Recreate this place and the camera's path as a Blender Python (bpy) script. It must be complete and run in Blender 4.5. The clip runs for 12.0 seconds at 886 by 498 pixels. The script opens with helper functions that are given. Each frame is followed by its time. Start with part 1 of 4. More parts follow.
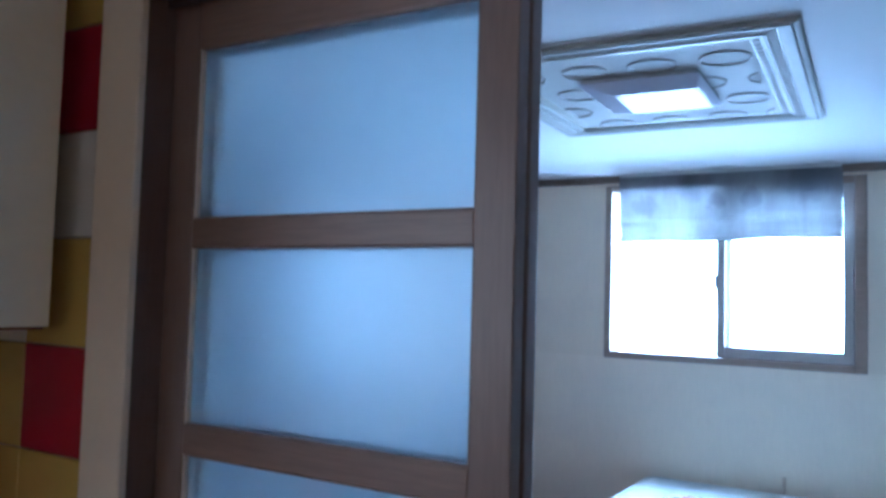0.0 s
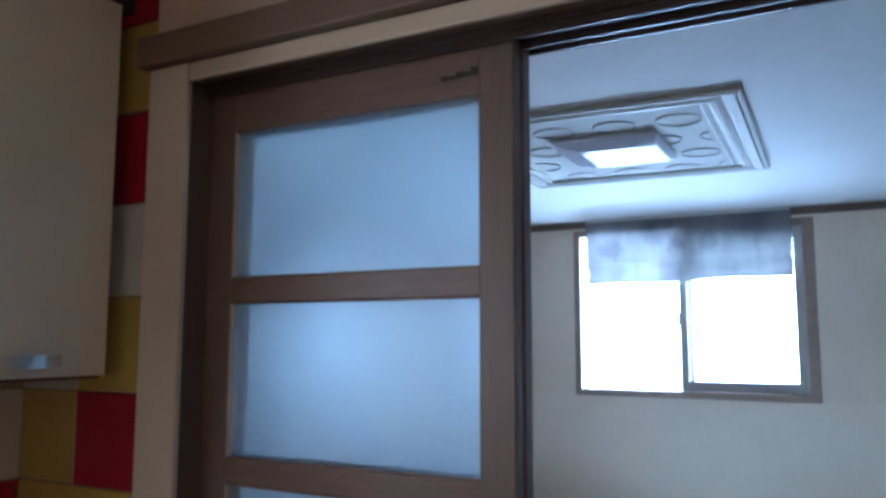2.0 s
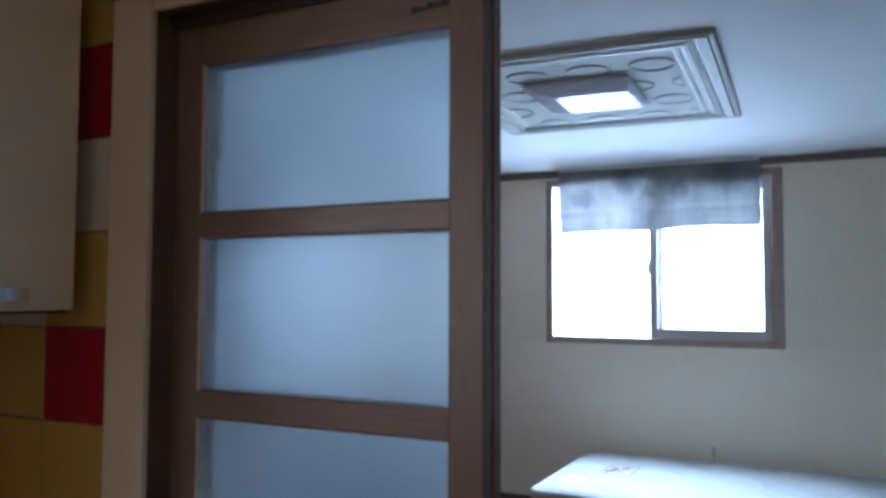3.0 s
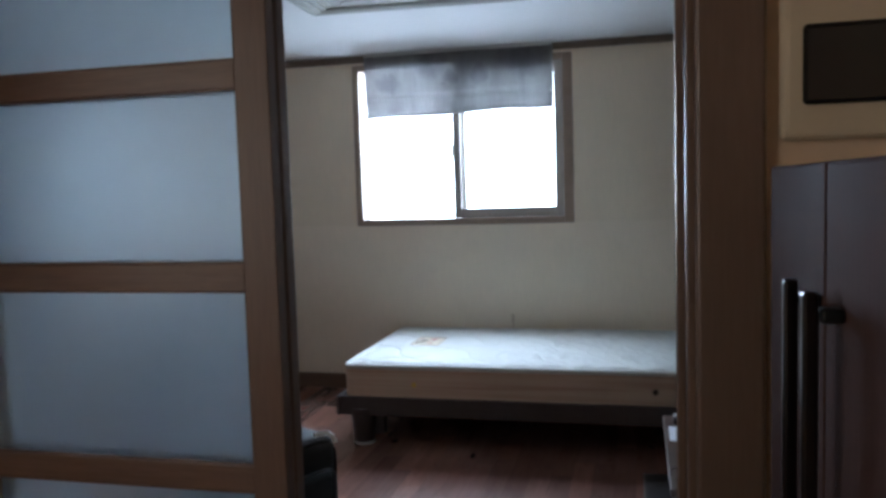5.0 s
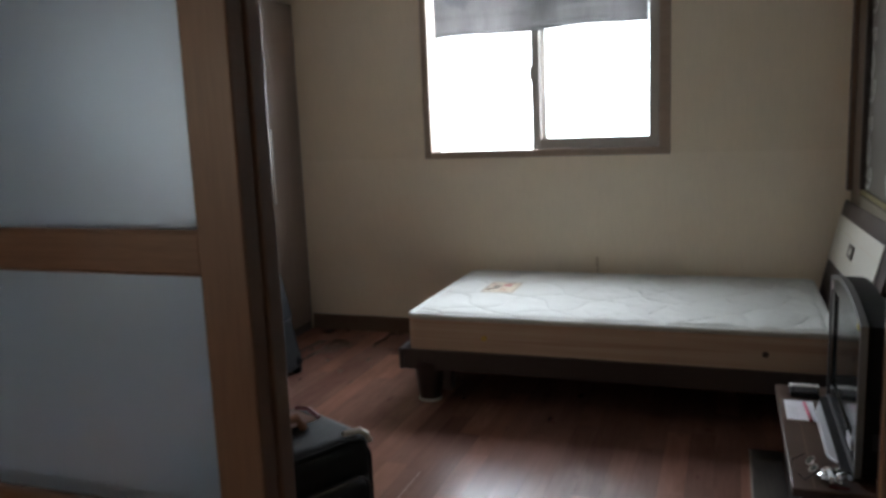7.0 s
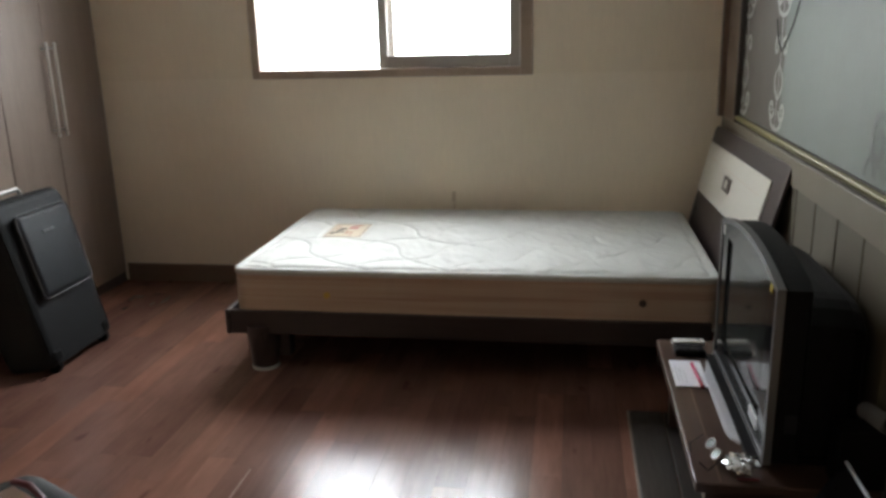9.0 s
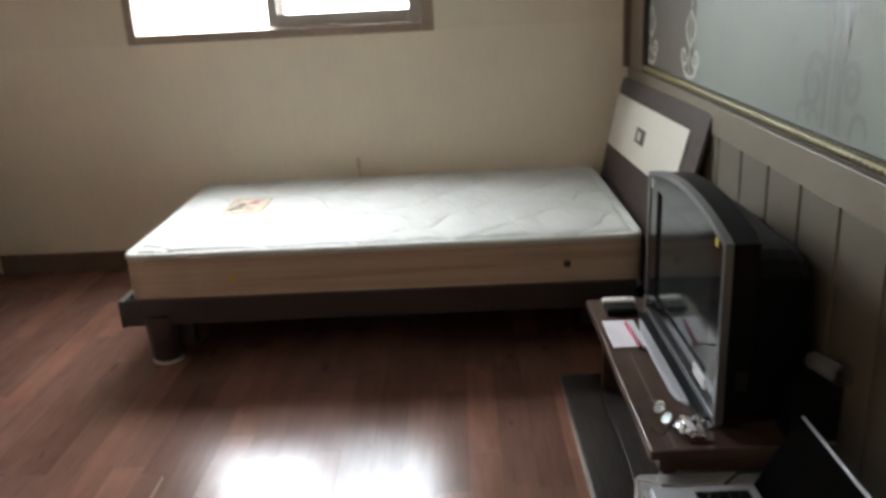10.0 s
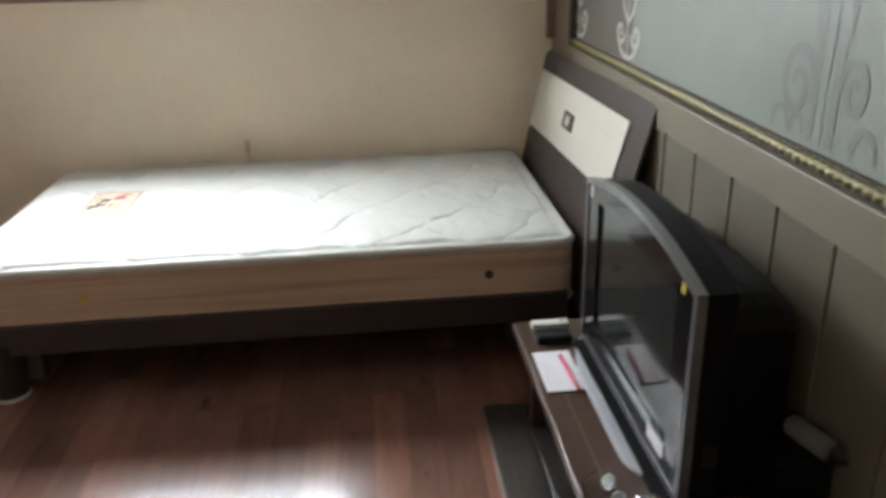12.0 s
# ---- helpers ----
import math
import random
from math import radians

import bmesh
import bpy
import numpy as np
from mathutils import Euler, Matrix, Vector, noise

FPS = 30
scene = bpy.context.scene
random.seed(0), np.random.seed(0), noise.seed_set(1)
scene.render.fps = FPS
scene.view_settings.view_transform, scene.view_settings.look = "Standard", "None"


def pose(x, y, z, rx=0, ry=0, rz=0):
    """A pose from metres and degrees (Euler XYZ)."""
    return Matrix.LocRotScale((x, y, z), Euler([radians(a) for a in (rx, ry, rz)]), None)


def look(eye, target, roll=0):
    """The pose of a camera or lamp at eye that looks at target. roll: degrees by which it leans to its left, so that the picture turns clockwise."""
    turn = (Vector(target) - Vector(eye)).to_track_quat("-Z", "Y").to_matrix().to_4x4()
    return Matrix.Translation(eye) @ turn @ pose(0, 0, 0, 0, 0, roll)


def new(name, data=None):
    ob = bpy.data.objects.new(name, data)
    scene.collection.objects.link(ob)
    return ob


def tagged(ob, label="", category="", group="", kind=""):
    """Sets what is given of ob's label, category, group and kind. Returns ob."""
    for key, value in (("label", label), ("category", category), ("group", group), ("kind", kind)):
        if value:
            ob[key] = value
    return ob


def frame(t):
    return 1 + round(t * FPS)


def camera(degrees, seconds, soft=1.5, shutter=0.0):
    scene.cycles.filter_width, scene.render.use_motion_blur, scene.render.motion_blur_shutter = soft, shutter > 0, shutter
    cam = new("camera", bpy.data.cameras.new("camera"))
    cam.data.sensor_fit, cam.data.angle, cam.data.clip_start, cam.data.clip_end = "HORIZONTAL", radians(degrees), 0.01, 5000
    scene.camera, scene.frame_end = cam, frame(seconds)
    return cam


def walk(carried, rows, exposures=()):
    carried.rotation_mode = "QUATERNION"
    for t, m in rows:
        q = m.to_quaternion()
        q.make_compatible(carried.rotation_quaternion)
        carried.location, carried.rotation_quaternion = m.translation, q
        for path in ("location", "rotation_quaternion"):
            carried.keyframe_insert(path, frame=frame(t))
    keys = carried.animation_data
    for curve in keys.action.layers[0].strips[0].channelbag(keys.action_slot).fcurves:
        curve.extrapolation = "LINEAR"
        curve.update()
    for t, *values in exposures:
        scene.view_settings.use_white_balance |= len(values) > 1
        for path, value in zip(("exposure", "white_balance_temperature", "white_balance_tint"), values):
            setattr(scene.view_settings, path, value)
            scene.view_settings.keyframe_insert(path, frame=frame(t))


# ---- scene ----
cam = camera(58.1, 12.0, 3.2, 0.4)

PATH = [
    (0, (1.728, -4.997, 1.535), (0.697, -3.287, 1.649), 1.6),
    (0.5, (1.752, -5.106, 1.54), (0.747, -3.388, 1.742), 0.1),
    (1, (1.766, -5.189, 1.536), (0.792, -3.453, 1.726), 0.1),
    (1.5, (1.776, -5.233, 1.531), (0.776, -3.511, 1.717), 0.6),
    (2, (1.786, -5.248, 1.533), (0.834, -3.504, 1.757), 0.1),
    (2.5, (1.784, -5.255, 1.52), (0.851, -3.498, 1.718), 0.4),
    (3, (1.794, -5.246, 1.496), (0.895, -3.463, 1.605), 0.2),
    (3.5, (1.814, -5.255, 1.483), (1.023, -3.418, 1.526), -0.6),
    (3.7, (1.826, -5.264, 1.474), (1.119, -3.393, 1.493), -1.6),
    (5.3, (1.878, -5.318, 1.419), (1.406, -3.383, 1.236), -1.7),
    (5.5, (1.871, -5.299, 1.423), (1.364, -3.375, 1.22), -1.9),
    (6, (1.861, -5.201, 1.413), (1.355, -3.292, 1.095), -1.1),
    (6.5, (1.822, -4.984, 1.413), (1.21, -3.106, 1.098), -0.9),
    (7, (1.784, -4.806, 1.42), (1.113, -2.95, 1.094), -2.3),
    (7.5, (1.691, -4.612, 1.417), (1.302, -2.67, 1.136), -1.7),
    (7.7, (1.661, -4.537, 1.404), (1.325, -2.596, 1.058), -2.5),
    (9.3, (1.658, -4.158, 1.396), (1.361, -2.254, 0.861), -1.1),
    (9.5, (1.627, -4.118, 1.382), (1.378, -2.207, 0.846), -1.7),
    (10, (1.559, -4.041, 1.368), (1.509, -2.143, 0.74), -3.0),
    (10.5, (1.541, -4.002, 1.356), (1.604, -2.121, 0.677), -3.9),
    (11, (1.534, -3.937, 1.357), (1.559, -2.045, 0.71), -2.8),
    (11.5, (1.557, -3.744, 1.361), (1.547, -1.879, 0.639), -3.9),
    (12, (1.596, -3.555, 1.389), (1.757, -1.704, 0.649), -1.6),
]
EXPOSURES = [(0, 1.15, 3850, 6), (0.5, 1.05, 3760, 5), (1.0, 1.02, 3800, 5), (1.5, 1.02, 4020, 6), (2.5, 0.95, 4300, 7), (3.0, 0.76, 4470, 8), (3.5, 0.56, 4620, 9), (5.5, 0.22, 5300, 9), (6.5, 0.06, 5750, 10), (7.5, -0.12, 6280, 13), (9.5, 0.58, 6450, 11), (10.0, 0.76, 6420, 11), (10.5, 1.00, 6400, 11), (11.0, 1.06, 6400, 11), (12, 1.06, 6400, 11)]
walk(cam, [(t, look(eye, target, roll)) for t, eye, target, roll in PATH], EXPOSURES)

# ---- world, sun, large lights ----
world = bpy.data.worlds.new("sky")
scene.world = world
world.use_nodes = True
wn = world.node_tree.nodes
sky = wn.new("ShaderNodeTexSky")
sky.sky_type, sky.sun_disc = "NISHITA", False
sky.sun_elevation, sky.sun_rotation = radians(48), radians(270)
wn["Background"].inputs["Strength"].default_value = 0.12
world.node_tree.links.new(sky.outputs[0], wn["Background"].inputs["Color"])

sun_lamp = bpy.data.lights.new("sun", "SUN")
sun_lamp.energy, sun_lamp.angle, sun_lamp.color = 3.0, radians(0.5), (1.0, 0.95, 0.88)
sun = new("sun", sun_lamp)
sun.matrix_world = look((-20, 0, 22), (0, 0, 0))


def window_light(name, x, y, z, wide, high, yaw, watts, color, tilt=0):
    lamp = bpy.data.lights.new(name, "AREA")
    lamp.shape, lamp.size, lamp.size_y, lamp.energy, lamp.color = "RECTANGLE", wide, high, watts, color
    ob = new(name, lamp)
    ob.matrix_world = pose(x, y, z, 90 - tilt, 0, yaw)
    return ob


# the sky's light in the bedroom window, and an added warm kitchen fill
window_light("window_daylight", 0.69, 0.46, 1.80, 1.70, 1.30, 180, 112, (0.93, 0.97, 1.0), 15)
window_light("kitchen_fill_light", -0.115, -6.10, 1.55, 1.20, 1.00, -90, 10.5, (1.0, 0.82, 0.58))


# ---- materials ----
def material(name, color, rough=0.6, metal=0.0, spec=0.5):
    m = bpy.data.materials.new(name)
    m.use_nodes = True
    b = m.node_tree.nodes["Principled BSDF"]
    b.inputs["Base Color"].default_value = (*color, 1)
    b.inputs["Roughness"].default_value = rough
    b.inputs["Metallic"].default_value = metal
    b.inputs["Specular IOR Level"].default_value = spec
    return m


def mapped(m, scale, source="Object"):
    n, l = m.node_tree.nodes, m.node_tree.links
    co, mp = n.new("ShaderNodeTexCoord"), n.new("ShaderNodeMapping")
    mp.inputs["Scale"].default_value = scale
    mp.inputs["Location"].default_value = (0.31, 0.17, 0.43)
    l.new(co.outputs[source], mp.inputs["Vector"])
    return mp.outputs[0]


def noise_out(m, vec, scale, detail=4.0, rough=0.6):
    t = m.node_tree.nodes.new("ShaderNodeTexNoise")
    t.inputs["Scale"].default_value, t.inputs["Detail"].default_value, t.inputs["Roughness"].default_value = scale, detail, rough
    if vec:
        m.node_tree.links.new(vec, t.inputs["Vector"])
    return t.outputs["Fac"]


def ramp(m, fac, stops):
    r = m.node_tree.nodes.new("ShaderNodeValToRGB")
    while len(r.color_ramp.elements) < len(stops):
        r.color_ramp.elements.new(0.5)
    for e, (p, c) in zip(r.color_ramp.elements, stops):
        e.position, e.color = p, (*c, 1)
    m.node_tree.links.new(fac, r.inputs["Fac"])
    return r.outputs["Color"]


def mixed(m, fac, a, b, how="MIX"):
    x = m.node_tree.nodes.new("ShaderNodeMix")
    x.data_type, x.blend_type = "RGBA", how
    l = m.node_tree.links
    for key, v in ((0, fac), (6, a), (7, b)):
        if isinstance(v, (float, int)):
            x.inputs[key].default_value = v
        elif isinstance(v, tuple):
            x.inputs[key].default_value = (*v, 1)
        else:
            l.new(v, x.inputs[key])
    return x.outputs[2]


def set_in(m, key, out):
    m.node_tree.links.new(out, m.node_tree.nodes["Principled BSDF"].inputs[key])


def bump(m, fac, strength=0.2, distance=0.002):
    b = m.node_tree.nodes.new("ShaderNodeBump")
    b.inputs["Strength"].default_value, b.inputs["Distance"].default_value = strength, distance
    m.node_tree.links.new(fac, b.inputs["Height"])
    set_in(m, "Normal", b.outputs[0])


def dim(c, k):
    return tuple(v * k for v in c)


def wood(name, color, rough=0.45, along="z", contrast=0.35, fine=60.0, vary=0.0, spec=0.5, relief=0.12):
    """Grain that runs along one axis, with broad streaks and fine fibres."""
    m = material(name, color, rough, 0, spec)
    sc = {"x": (0.06, 1, 1), "y": (1, 0.06, 1), "z": (1, 1, 0.06)}[along]
    v = mapped(m, sc)
    broad = ramp(m, noise_out(m, v, 14.0, 5.0), [(0.3, dim(color, 1 - contrast)), (0.7, dim(color, 1 + contrast * 0.5))])
    fib = noise_out(m, v, fine * 3, 3.0, 0.7)
    col = mixed(m, 0.55 if relief else 0.35, broad, ramp(m, fib, [(0.35, dim(color, 1 - contrast * 0.9)), (0.65, dim(color, 1.1))]))
    if vary:
        oi = m.node_tree.nodes.new("ShaderNodeObjectInfo")
        tone = ramp(m, oi.outputs["Random"], [(0.0, (1 - vary,) * 3), (0.5, (1.0, 0.97, 0.95)), (1.0, (1 + vary, 1 + vary * 0.92, 1 + vary * 0.8))])
        col = mixed(m, 1.0, col, tone, "MULTIPLY")
    set_in(m, "Base Color", col)
    rr = m.node_tree.nodes.new("ShaderNodeMapRange")
    rr.inputs["To Min"].default_value, rr.inputs["To Max"].default_value = max(rough - 0.08, 0.03), rough + 0.1
    m.node_tree.links.new(noise_out(m, mapped(m, (1, 1, 1)), 5.0), rr.inputs["Value"])
    set_in(m, "Roughness", rr.outputs[0])
    if relief:
        bump(m, fib, relief, 0.0008)
    return m


def painted(name, color, rough=0.7, mottle=0.06, grain=220.0, strength=0.15, spec=0.4):
    m = material(name, color, rough, 0, spec)
    v = mapped(m, (1, 1, 1))
    big = ramp(m, noise_out(m, v, 2.3, 5.0), [(0.3, dim(color, 1 - mottle)), (0.7, dim(color, 1 + mottle * 0.6))])
    fine = noise_out(m, v, grain, 3.0)
    set_in(m, "Base Color", mixed(m, 0.12, big, ramp(m, fine, [(0.3, dim(color, 0.75)), (0.7, color)])))
    bump(m, fine, strength, 0.001)
    return m


def streaked_wallpaper(name, color, mottle=0.10, sheen=0.0, rough=0.75):
    """Pressed-fibre wallpaper with faint vertical streaks and dull patches."""
    m = material(name, color, rough, sheen, 0.3)
    streak = noise_out(m, mapped(m, (1, 1, 0.09)), 110.0, 4.0)
    patch = noise_out(m, mapped(m, (1, 1, 1)), 1.4, 6.0)
    col = mixed(m, 0.24, ramp(m, patch, [(0.3, dim(color, 1 - mottle)), (0.7, dim(color, 1 + mottle * 0.4))]),
                ramp(m, streak, [(0.3, dim(color, 0.86)), (0.7, dim(color, 1.05))]))
    set_in(m, "Base Color", col)
    bump(m, streak, 0.16, 0.001)
    return m


CREAM_PAPER = streaked_wallpaper("cream_wallpaper", (0.86, 0.75, 0.595))
UPPER_PAPER = streaked_wallpaper("upper_cream_wallpaper", (0.82, 0.71, 0.55))
SILVER_PAPER = streaked_wallpaper("silver_wallpaper", (0.268, 0.297, 0.265), 0.14, 0.06, 0.62)
CEILING = painted("ceiling_paper", (0.57, 0.57, 0.555), 0.85, 0.03, 160.0, 0.25)
KITCHEN_PAPER = painted("kitchen_wallpaper", (0.68, 0.51, 0.35), 0.8, 0.06)
DOOR_WOOD = wood("door_wood_upright", (0.198, 0.129, 0.099), 0.38, "z", 0.16)
DOOR_WOOD_X = wood("door_wood_level", (0.212, 0.135, 0.100), 0.38, "x", 0.25)
FRAME_WOOD = wood("door_frame_wood", (0.145, 0.092, 0.066), 0.4, "z", 0.14)
FRAME_WOOD_X = wood("door_frame_wood_level", (0.22, 0.14, 0.09), 0.4, "x", 0.25)
CASING_CREAM = painted("cream_casing", (0.70, 0.58, 0.43), 0.45, 0.04, 60.0, 0.05)
# pale beige; on the left glazing beads it paints in the room's light
BEAD = painted("beige_and_lit_bead", (0.62, 0.50, 0.36), 0.35, 0.03)
TRACK = material("dark_track", (0.05, 0.03, 0.025), 0.3)


def laminate(name, color):
    """Red-brown laminate: long soft streaks, every plank its own tone and its own stretch of grain."""
    m = material(name, color, 0.14, 0, 0.5)
    n, l = m.node_tree.nodes, m.node_tree.links
    oi, co = n.new("ShaderNodeObjectInfo"), n.new("ShaderNodeTexCoord")
    add, scl = n.new("ShaderNodeVectorMath"), n.new("ShaderNodeMapping")
    off = n.new("ShaderNodeVectorMath")
    off.operation = "SCALE"
    off.inputs[0].default_value = (37.0, 91.0, 13.0)
    l.new(oi.outputs["Random"], off.inputs["Scale"])
    l.new(co.outputs["Object"], add.inputs[0])
    l.new(off.outputs[0], add.inputs[1])
    scl.inputs["Scale"].default_value = (1, 0.09, 1)
    l.new(add.outputs[0], scl.inputs["Vector"])
    streak = noise_out(m, scl.outputs[0], 22.0, 2.0)
    fine = noise_out(m, scl.outputs[0], 120.0, 1.0)
    col = mixed(m, 0.35, ramp(m, streak, [(0.3, dim(color, 0.78)), (0.7, dim(color, 1.16))]),
                ramp(m, fine, [(0.3, dim(color, 0.82)), (0.7, dim(color, 1.12))]))
    tone = ramp(m, oi.outputs["Random"], [(0.0, (0.78, 0.76, 0.76)), (0.3, (0.92, 0.92, 0.93)), (0.55, (1.0, 0.98, 0.96)), (0.8, (1.16, 1.06, 0.97)), (1.0, (1.30, 1.27, 1.22))])
    rough_scl = n.new("ShaderNodeMapping")
    rough_scl.inputs["Scale"].default_value = (1, 0.4, 1)
    l.new(add.outputs[0], rough_scl.inputs["Vector"])
    blotch = ramp(m, noise_out(m, rough_scl.outputs[0], 7.0, 3.0), [(0.32, (0.86, 0.84, 0.83)), (0.68, (1.12, 1.11, 1.10))])
    knot = ramp(m, noise_out(m, rough_scl.outputs[0], 17.0, 1.0, 0.4), [(0.70, (1, 1, 1)), (0.80, (0.55, 0.48, 0.46))])
    whole = mixed(m, 1.0, mixed(m, 1.0, mixed(m, 1.0, col, tone, "MULTIPLY"), blotch, "MULTIPLY"), knot, "MULTIPLY")
    set_in(m, "Base Color", whole)
    smear = n.new("ShaderNodeMapRange")
    smear.inputs["To Min"].default_value, smear.inputs["To Max"].default_value = 0.13, 0.25
    geo = n.new("ShaderNodeNewGeometry")
    l.new(noise_out(m, geo.outputs["Position"], 3.1, 4.0), smear.inputs["Value"])
    set_in(m, "Roughness", smear.outputs[0])
    bump(m, fine, 0.04, 0.0006)
    return m


FLOOR_WOOD = laminate("laminate_plank", (0.200, 0.104, 0.080))
SEAM = painted("pale_floor_seam", (0.36, 0.24, 0.17), 0.4)
UNDERLAY = material("floor_joint", (0.07, 0.03, 0.02), 0.6)
BASE_WOOD = wood("baseboard_wood", (0.17, 0.11, 0.075), 0.4, "x", 0.25)
TRIM_WOOD = wood("trim_wood", (0.20, 0.15, 0.11), 0.45, "y", 0.2)
WIN_WOOD = wood("window_frame_film", (0.34, 0.255, 0.19), 0.42, "x", 0.2)
SASH = painted("sash_film", (0.42, 0.38, 0.34), 0.4, 0.05, 80.0, 0.05)
PANEL = painted("beige_panel", (0.143, 0.124, 0.090), 0.5, 0.08, 120.0, 0.1)
PANEL_RAIL = painted("beige_rail", (0.212, 0.185, 0.135), 0.5, 0.07, 120.0, 0.1)
GROOVE = material("panel_groove", (0.06, 0.045, 0.03), 0.7)
GILT = painted("aged_gilt", (0.235, 0.205, 0.085), 0.45, 0.2, 90.0, 0.2)
GILT.node_tree.nodes["Principled BSDF"].inputs["Metallic"].default_value = 0.12
SCROLL = painted("pearl_scroll", (0.50, 0.51, 0.47), 0.35, 0.12, 140.0, 0.2)
SCROLL_GREY = painted("grey_scroll", (0.200, 0.216, 0.200), 0.4, 0.12, 140.0, 0.2)
DARK_WOOD = wood("dark_bed_wood", (0.042, 0.031, 0.030), 0.42, "x", 0.3)
DARK_WOOD_Y = wood("dark_headboard_wood", (0.060, 0.045, 0.042), 0.42, "y", 0.3)
PALE_PANEL = painted("ivory_leatherette", (0.70, 0.68, 0.60), 0.45, 0.05, 150.0, 0.25)
EMBLEM = painted("brown_emblem", (0.075, 0.055, 0.042), 0.4, 0.1)
RUBBER = material("grey_foot", (0.55, 0.55, 0.52), 0.6)
WARD = wood("wardrobe_laminate", (0.24, 0.185, 0.15), 0.42, "z", 0.18)
STEEL = material("brushed_steel", (0.62, 0.61, 0.59), 0.28, 1.0)
CHROME = material("chrome", (0.75, 0.75, 0.75), 0.12, 1.0)
SUIT = painted("black_luggage_cloth", (0.009, 0.0105, 0.012), 0.7, 0.2, 900.0, 0.5)
SUIT_PALE = painted("blue_grey_luggage_cloth", (0.013, 0.016, 0.019), 0.6, 0.2, 900.0, 0.5)
PLASTIC = painted("black_plastic", (0.006, 0.006, 0.0065), 0.5, 0.15, 500.0, 0.15, 0.15)
GLOSS_BLACK = material("gloss_black", (0.014, 0.014, 0.015), 0.08)
SILVER = painted("silver_paint", (0.22, 0.22, 0.23), 0.33, 0.05, 300.0, 0.05)
SILVER.node_tree.nodes["Principled BSDF"].inputs["Metallic"].default_value = 0.6
# the printer's white plastic with the shade beside the television painted in
SHADED_PL = painted("shaded_white_plastic", (0.37, 0.36, 0.355), 0.4, 0.06, 200.0, 0.05)
INLAY = material("table_inlay", (0.17, 0.11, 0.08), 0.4)
PALE_SILVER = painted("pale_silver_plastic", (0.39, 0.40, 0.43), 0.35, 0.04, 300.0, 0.05)
SCREEN = material("tube_glass", (0.030, 0.034, 0.032), 0.10, 0, 0.36)
WHITE_PL = painted("white_plastic", (0.72, 0.71, 0.68), 0.4, 0.05, 200.0, 0.05)
PAPER = painted("paper", (0.80, 0.80, 0.84), 0.7, 0.03)
# white paper of the roll, greyed to paint in the television's shadow
SHADED_PAPER = painted("shaded_white_paper", (0.42, 0.41, 0.40), 0.7, 0.06)
DISPLAY = material("dark_display", (0.0015, 0.0015, 0.0015), 0.22, 0, 0.04)
PINK = material("pink_plastic", (0.62, 0.05, 0.16), 0.35)
DARK_RED = material("dark_red_strap", (0.14, 0.02, 0.03), 0.5)
RED = material("red_plastic", (0.35, 0.03, 0.04), 0.35)
YELLOW = material("yellow_sticker", (0.60, 0.46, 0.04), 0.5)
BRASS = material("brass", (0.62, 0.45, 0.12), 0.3, 1.0)
TAN = painted("tan_leather", (0.42, 0.22, 0.15), 0.5, 0.1)
PINK_TAG = painted("pink_tag", (0.60, 0.42, 0.38), 0.6, 0.08)
TABLE_WOOD = wood("walnut_table", (0.075, 0.042, 0.030), 0.32, "y", 0.35)
BOARD_WOOD = wood("charcoal_board", (0.055, 0.046, 0.040), 0.30, "y", 0.95)
CABINET = painted("cream_gloss_cabinet", (0.75, 0.67, 0.50), 0.16, 0.03, 40.0, 0.02, 0.5)
CAB_UNDER = material("cabinet_underside", (0.09, 0.02, 0.02), 0.5)
TILE_RED = painted("red_glazed_tile", (0.34, 0.010, 0.025), 0.12, 0.06, 30.0, 0.03)
TILE_YEL = painted("mustard_glazed_tile", (0.52, 0.36, 0.075), 0.12, 0.06, 30.0, 0.03)
TILE_WHI = painted("white_glazed_tile", (0.66, 0.60, 0.52), 0.12, 0.05, 30.0, 0.03)
GROUT = painted("tile_grout", (0.34, 0.26, 0.16), 0.85)
FRIDGE = wood("brown_fridge_film", (0.052, 0.027, 0.022), 0.75, "z", 0.15, 60.0, 0.0, 0.03)
BOX_CREAM = painted("cream_plastic", (0.60, 0.50, 0.36), 0.4, 0.03, 200.0, 0.04)
KITCHEN_FLOOR = painted("kitchen_linoleum", (0.30, 0.18, 0.11), 0.35, 0.12)
OUTSIDE = painted("outdoor_ground", (0.28, 0.26, 0.23), 0.9, 0.15, 4.0, 0.3)
CABLE = material("black_cable", (0.015, 0.015, 0.015), 0.5)
WHITE_CABLE = material("pale_cable", (0.5, 0.5, 0.48), 0.5)
MOULD = painted("white_moulding", (0.36, 0.355, 0.31), 0.7, 0.06, 120.0, 0.1, 0.15)
OLIVE = painted("olive_gold_paint", (0.20, 0.19, 0.12), 0.5, 0.15)
OLIVE_PALE = painted("pale_olive_paint", (0.30, 0.29, 0.22), 0.5, 0.10)
RING = painted("grey_ring_print", (0.205, 0.20, 0.16), 0.6, 0.1)
CEIL_PANEL = painted("pale_ceiling_panel", (0.40, 0.395, 0.36), 0.8, 0.06, 60.0, 0.05, 0.1)
DIFFUSER = material("frosted_acrylic", (0.66, 0.66, 0.70), 0.10, 0, 0.16)
dn, dl = DIFFUSER.node_tree.nodes, DIFFUSER.node_tree.links
dt, dm = dn.new("ShaderNodeBsdfTranslucent"), dn.new("ShaderNodeMixShader")
dt.inputs["Color"].default_value, dm.inputs[0].default_value = (0.88, 0.88, 0.93, 1), 0.62
dl.new(dn["Principled BSDF"].outputs[0], dm.inputs[1])
